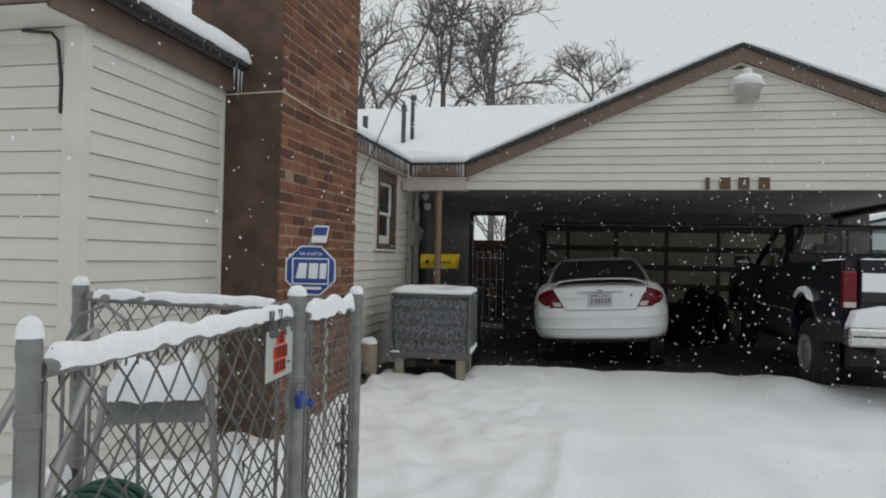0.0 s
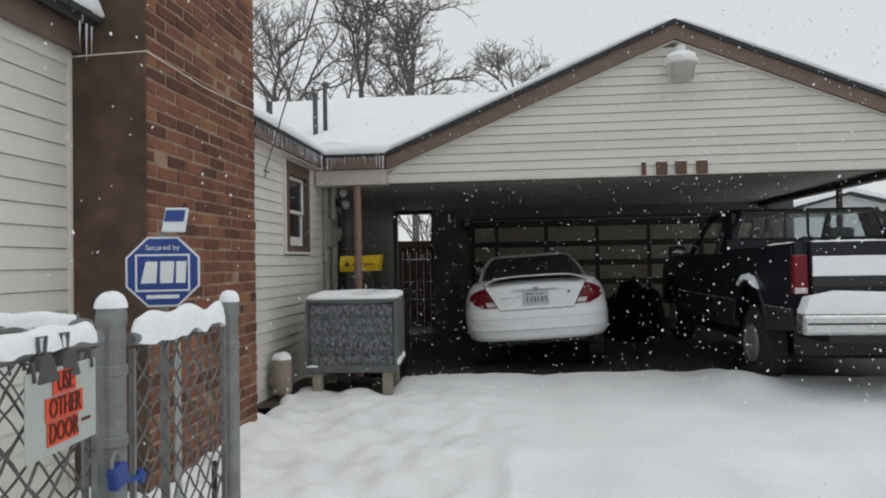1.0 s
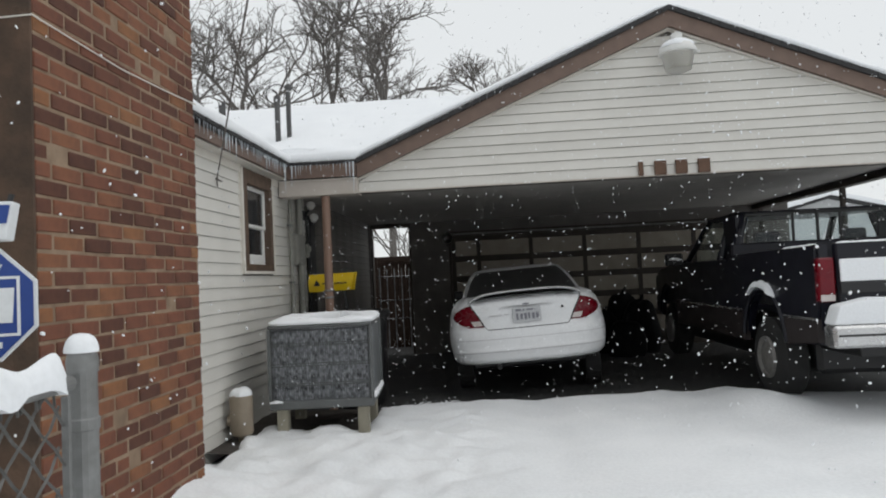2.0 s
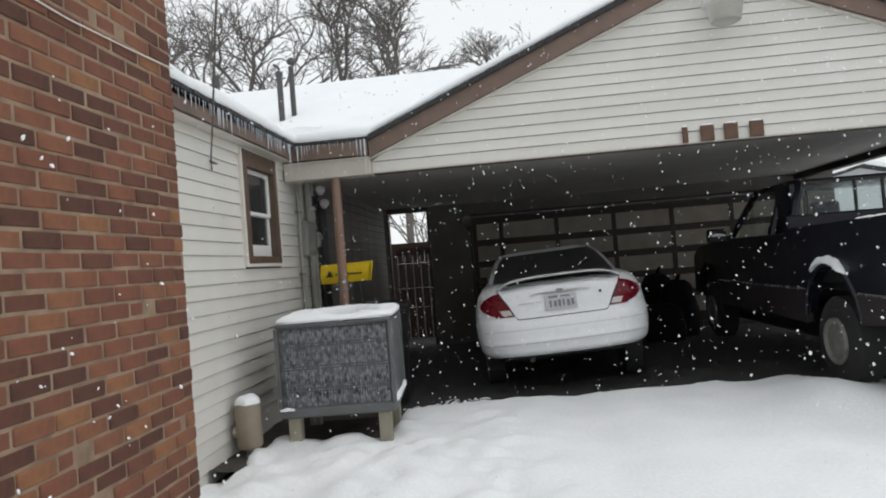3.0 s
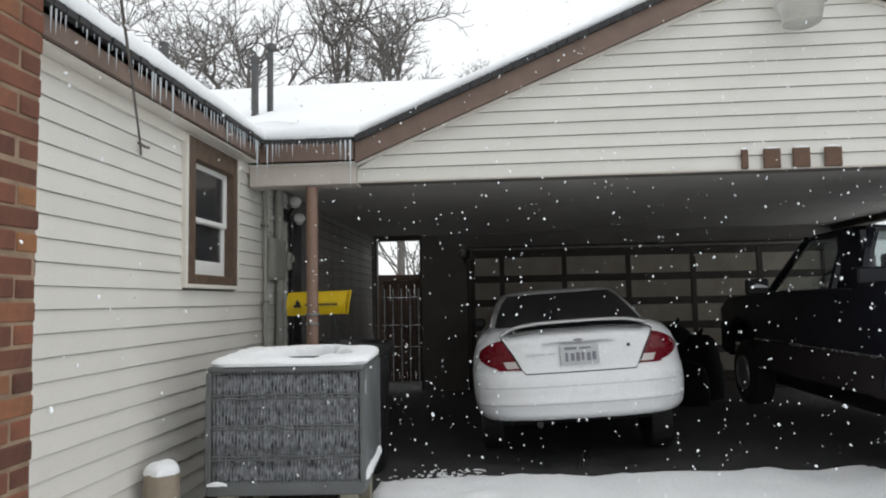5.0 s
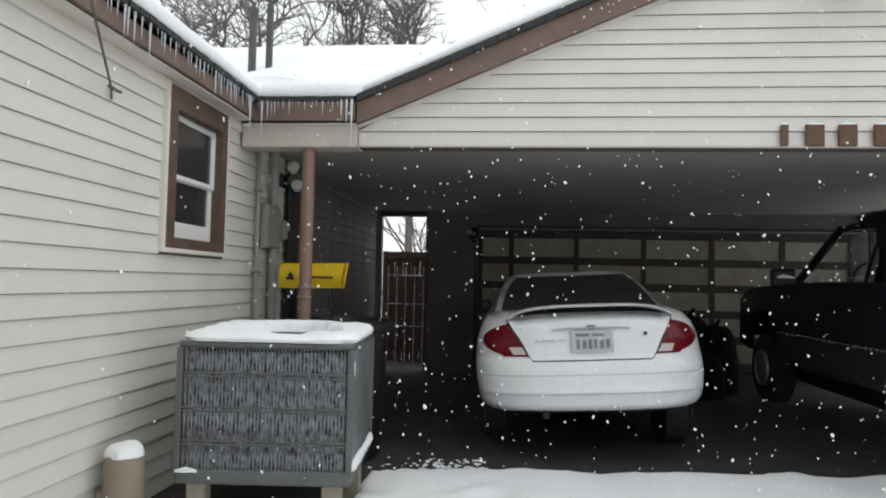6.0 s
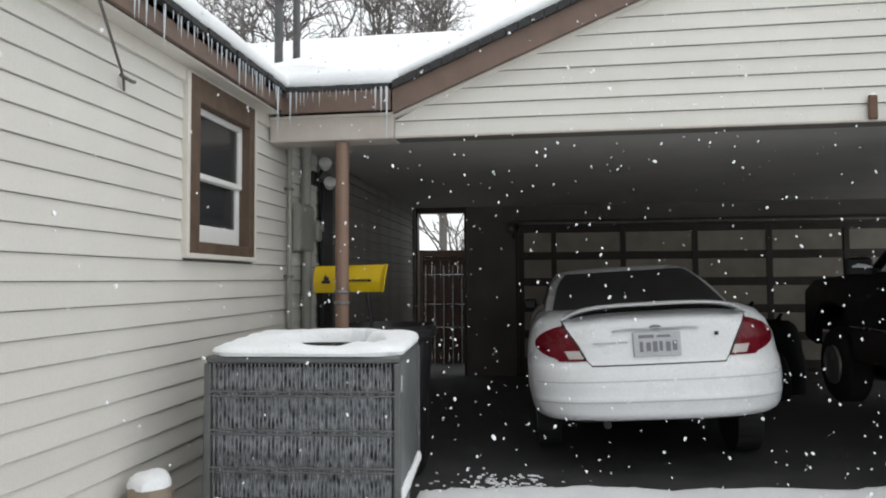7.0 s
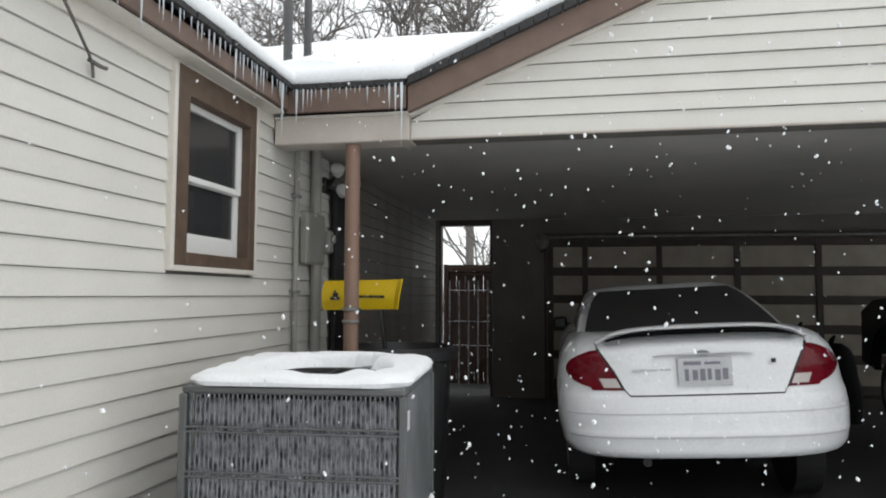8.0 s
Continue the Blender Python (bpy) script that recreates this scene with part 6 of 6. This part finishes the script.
# ---------------- bare trees ----------------
def bare_tree(name, x, y, trunk_h, reach, seed, lean=0.0, trunk_r=0.13, label="tall bare winter tree with dusted branches", depth_max=5):
    """A trunk that forks at trunk_h into crooked limbs; each limb forks again into finer ones."""
    rs = random.Random(seed)
    t = thing(name, pose(x, y, 0), label, "tree")
    radii = [trunk_r, trunk_r * 0.52, trunk_r * 0.32, trunk_r * 0.2, 0.015, 0.0105, 0.008]
    trunk, limbs = bmesh.new(), bmesh.new()

    def grow(p, d, length, level):
        pts, n = [p], 5 if level == 0 else 4
        for i in range(n):
            bend = 0.05 if level == 0 else 0.2 + 0.04 * level
            d = (d + Vector((rs.uniform(-1, 1), rs.uniform(-1, 1), rs.uniform(-0.6, 0.75))) * bend).normalized()
            p = p + d * length / n
            pts.append(p)
        r, r1 = radii[level], radii[level] * (0.78 if level == 0 else 0.6)
        tube(trunk if level == 0 else limbs, pts, r, 8 if level < 2 else (5 if level < 4 else 3), r1, level < 2)
        if level == depth_max:
            return
        kids = 5 if level == 0 else rs.choice((4, 5)) if level < 3 else rs.choice((3, 4))
        turn = rs.uniform(0, 6.28)
        for k in range(kids):
            a = turn + k * 2.4 + rs.uniform(-0.5, 0.5)
            side = Vector((math.cos(a), math.sin(a), rs.uniform(-0.25, 0.3)))
            spread = rs.uniform(0.35, 0.75) if level == 0 else rs.uniform(0.5, 1.1)
            start = pts[-1] if k < 2 else pts[rs.randint(2, n)] if level else pts[rs.choice((3, 4, 4, 5))]
            grow(start, (d + side * spread).normalized(), (reach * 0.42 if level == 0 else length * 0.68) * rs.uniform(0.75, 1.2), level + 1)

    grow(Vector((0, 0, -0.1)), Vector((lean, 0, 1)).normalized(), trunk_h, 0)
    part("trunk", trunk, BARK, t)
    part("crown", limbs, BARK, t, "fine bare branches")


bare_tree("tree", -3.18, 23.9, 7.3, 4.2, 11, 0.02)
bare_tree("tree", -5.52, 24.8, 7.6, 4.6, 23, 0.05, 0.12)
bare_tree("tree", -7.97, 23.7, 7.0, 4.8, 37, -0.02, 0.14)
bare_tree("tree", -0.13, 31.0, 8.4, 3.1, 41, 0.0, 0.1, "smaller bare tree standing farther off")
bare_tree("tree", -11.45, 25.5, 6.8, 4.8, 57, 0.0, 0.13)
bare_tree("tree", -2.0, 29.9, 5.8, 3.4, 67, -0.05, 0.1, "smaller bare tree standing farther off")
bare_tree("tree", -2.25, 18.5, 1.4, 3.4, 71, 0.1, 0.045, "small bare shrub-like tree behind the fence", 3)


# ---------------- icicles ----------------
def icicle_mesh(length, r, seed):
    rs = random.Random(seed)
    bm = bmesh.new()
    pts, n = [], 6
    for i in range(n + 1):
        pts.append((rs.uniform(-1, 1) * 0.002, rs.uniform(-1, 1) * 0.002, -length * i / n))
    tube(bm, pts, r, 7, 0.0012)
    return as_mesh("icicle", bm, ICE, True)


ice_kinds = [icicle_mesh(1.0, 0.08, k) for k in range(5)]
rs = random.Random(17)


def hang_icicle(x, y, z, length):
    ob = new("icicle", rs.choice(ice_kinds))
    k = length * rs.uniform(0.7, 1.1) if length > 0.12 else length
    w = (0.003 + 0.02 * length) / 0.08
    ob.matrix_basis = Matrix.LocRotScale((x, y, z), None, (w, w, k))
    tagged(ob, "clear icicle hanging from the snowy eave", "icicle", "icicles along the eaves")


y = CY1 + 0.08
while y < 8.5:
    hang_icicle(EX + 0.02, y, EZ + 0.01, rs.choice((0.04, 0.05, 0.07, 0.09, 0.12, 0.16)) * (1.3 if y > 6.6 else 0.9))
    y += rs.uniform(0.025, 0.075)
x = EX + 0.03
while x < RL - 0.03:
    hang_icicle(x, 8.555, EZ + 0.01, rs.choice((0.03, 0.05, 0.06, 0.08, 0.11)))
    x += rs.uniform(0.018, 0.045)
for x, ln in ((EX + 0.05, 0.33), (EX + 0.09, 0.2), (RL - 0.03, 0.36), (RL - 0.065, 0.24), (RL - 0.1, 0.16)):
    hang_icicle(x, 8.55, EZ + 0.01, ln)
for yy, ln in ((7.14, 0.22), (8.42, 0.3)):
    hang_icicle(EX + 0.02, yy, EZ + 0.01, ln)
y = NY
while y < CY0 - 0.1:
    hang_icicle(NEX + 0.02, y, EZ + 0.01, rs.choice((0.02, 0.03, 0.05)))
    y += rs.uniform(0.05, 0.2)
for dy, ln in ((-0.09, 0.2), (-0.05, 0.14), (-0.14, 0.12)):
    hang_icicle(NEX + 0.0, CY0 + dy, EZ - 0.02, ln)

# falling snow, as it hangs in the air
rs = random.Random(29)
fv, ff = [], []
for i in range(12000):
    x, y, z = rs.uniform(-3.0, 5.5), rs.uniform(1.6, 9.4), rs.uniform(0.1, 5.0)
    if abs(x + 0.05) < 0.95 and y < 6.1 or (y > 8.5 and z > 2.1) or (x < -1.75 and y > 2.6):
        continue
    if abs(x - 0.4) < 1.0 and y > 8.9 and z < 1.5:
        continue
    r = rs.uniform(0.0022, 0.0058)
    b, s = rs.uniform(0.9, 1.6), rs.uniform(-0.5, 0.5)
    k = len(fv)
    fv += [(x - s * r * b, y, z - r * b), (x + s * r * b, y, z + r * b)]
    for h in (-0.5, 0.5):
        for q in range(5):
            w = r * rs.uniform(0.7, 1.1)
            fv.append((x + h * s * r * b + w * math.cos(q * 1.2566), y + w * math.sin(q * 1.2566), z + h * r * b))
    for q in range(5):
        n = (q + 1) % 5
        ff += [(k, k + 2 + n, k + 2 + q), (k + 1, k + 7 + q, k + 7 + n), (k + 2 + q, k + 2 + n, k + 7 + n, k + 7 + q)]
fm = bpy.data.meshes.new("falling_snow")
fm.from_pydata(fv, [], ff)
fm.materials.append(SNOW)
tagged(new("falling_snow", fm), "scattered white flakes of falling snow", "snowflakes", kind="stuff")

# ---------------- siding, board by board ----------------
def board_mesh(length, h, axis, mat=SIDING):
    """One clapboard: thin at its top, proud at its lower edge. Length along the axis, face outwards."""
    bm = bmesh.new()
    # the gap below the lip bares the dark backing as a painted shadow line
    outline = [(0.0, 0.005), (0.014, 0.005), (0.015, 0.009), (0.005, h + 0.002), (0.0, h + 0.002)]
    if axis == "y":
        prism(bm, [(a, b) for a, b in outline], "y", 0, length)
    else:
        prism(bm, [(-a, b) for a, b in outline], "x", 0, length)
    return as_mesh("siding_board", bm, mat)


board_cache = {}


def lay_board(parent, axis, x, y, z, length, h, mat=SIDING):
    key = (axis, round(length, 3), round(h, 4), mat.name)
    if key not in board_cache:
        board_cache[key] = board_mesh(length, h, axis, mat)
    ob = new("siding_board", board_cache[key])
    ob.parent, ob.location = parent, (x, y, z)


EXPO = 0.0993
z = 1.281 - 13 * EXPO
while z < 2.2:
    tall = EXPO
    lay_board(wall_long, "y", NX - 0.014, NY + 0.063, z, CY0 - 0.043 - NY - 0.063, min(tall, 2.279 - z))
    h = min(tall, 2.288 - z)
    if h > 0.01:
        if z + h > WZ0 - 0.02 and z < WZ1 + 0.018:
            lay_board(wall_long, "y", WX - 0.014, 5.6, z, WY0 - 0.023 - 5.6, h)
            lay_board(wall_long, "y", WX - 0.014, WY1 + 0.023, z, 8.9 - WY1 - 0.023, h)
        else:
            lay_board(wall_long, "y", WX - 0.014, 5.6, z, 8.9 - 5.6, h)
    if z < 2.2:
        lay_board(wall_long, "y", WX - 0.014, 8.901, z, 9.6 - 8.901, min(tall, 2.264 - z))
        # past y 9.6 the boards carry painted shade, being under the carport roof
        lay_board(wall_long, "y", WX - 0.014, 9.601, z, BY - 9.602, min(tall, 2.264 - z), SHADESIDING)
    lay_board(wall_front, "x", -9.0, NY + 0.028, z, 9.0 + NX - 0.092, min(tall, 2.335 - z))
    z += EXPO
GEX = 0.0978
z = 2.186
while z < RZ - 0.3:
    # each course is cut to the gable's slope
    lo = (RZ - 0.2 - z) / SLOPE
    hi = (RZ - 0.2 - (z + GEX)) / SLOPE
    a0, a1 = max(RL, RX - lo), min(RR, RX + lo)
    b0, b1 = max(RL, RX - max(hi, 0.02)), min(RR, RX + max(hi, 0.02))
    bm = bmesh.new()
    zt = min(z + GEX, RZ - 0.21)
    v = [bm.verts.new(p) for p in ((a0, FY + 0.003, z + 0.005), (a1, FY + 0.003, z + 0.005), (a1, FY + 0.019, z + 0.005), (a0, FY + 0.019, z + 0.005),
                                   (b0, FY + 0.016, zt), (b1, FY + 0.016, zt), (b1, FY + 0.019, zt), (b0, FY + 0.019, zt))]
    for q in ((0, 1, 2, 3), (0, 4, 5, 1), (4, 7, 6, 5), (3, 2, 6, 7), (0, 3, 7, 4), (1, 5, 6, 2)):
        bm.faces.new([v[i] for i in q])
    part("siding_board", bm, SIDING, gable)
    z += GEX

# ---------------- chimney bricks ----------------
def brick_mesh(dx, dy, dz):
    bm = bmesh.new()
    box(bm, 0, dx, 0, dy, 0, dz, 0.004)
    return as_mesh("brick", bm, BRICK)


BL, BH, BW, JT = 0.203, 0.057, 0.095, 0.0115
full_x, half_x, end_x, end_h = brick_mesh(BW, BL, BH), brick_mesh(BW, BW, BH), brick_mesh(BL, BW, BH), brick_mesh(BW, BW, BH)
rs = random.Random(4)
loose = bmesh.new()
course, z = 0, 0.02
count = 0
while z < 4.5:
    stretch = (CY1 - CY0 + JT) / 7
    ends = []
    if course % 2 == 0:
        ys = [CY0 + i * stretch for i in range(7)]
        spans = [(y, stretch - JT) for y in ys]
    else:
        spans = [(CY0, stretch / 2 - JT)] + [(CY0 + stretch / 2 + i * stretch, stretch - JT) for i in range(6)] + [(CY1 - stretch / 2 + JT, stretch / 2 - JT)]
    near = 0.15 < z < 2.65
    for y, ln in spans:
        jig, dz, ln = rs.uniform(-0.003, 0.004), rs.uniform(-0.0018, 0.0018), ln + rs.uniform(-0.006, 0.003)
        if near:
            ob = new("brick", full_x if ln > 0.15 else half_x)
            ob.parent = chimney
            ob.matrix_basis = Matrix.LocRotScale((CX1 - BW + jig, y, z + dz), Euler((rs.gauss(0, 0.007), 0, rs.gauss(0, 0.008))), (1, ln / (BL if ln > 0.15 else BW), 1))
            count += 1
        else:
            box(loose, CX1 - BW + jig, CX1 + jig, y, y + ln, z, z + BH, 0.004)
    z += BH + JT
    course += 1
rest = part("brick_rest", loose, BRICK, chimney)
tagged(rest, "remaining red-brown bricks", kind="stuff")
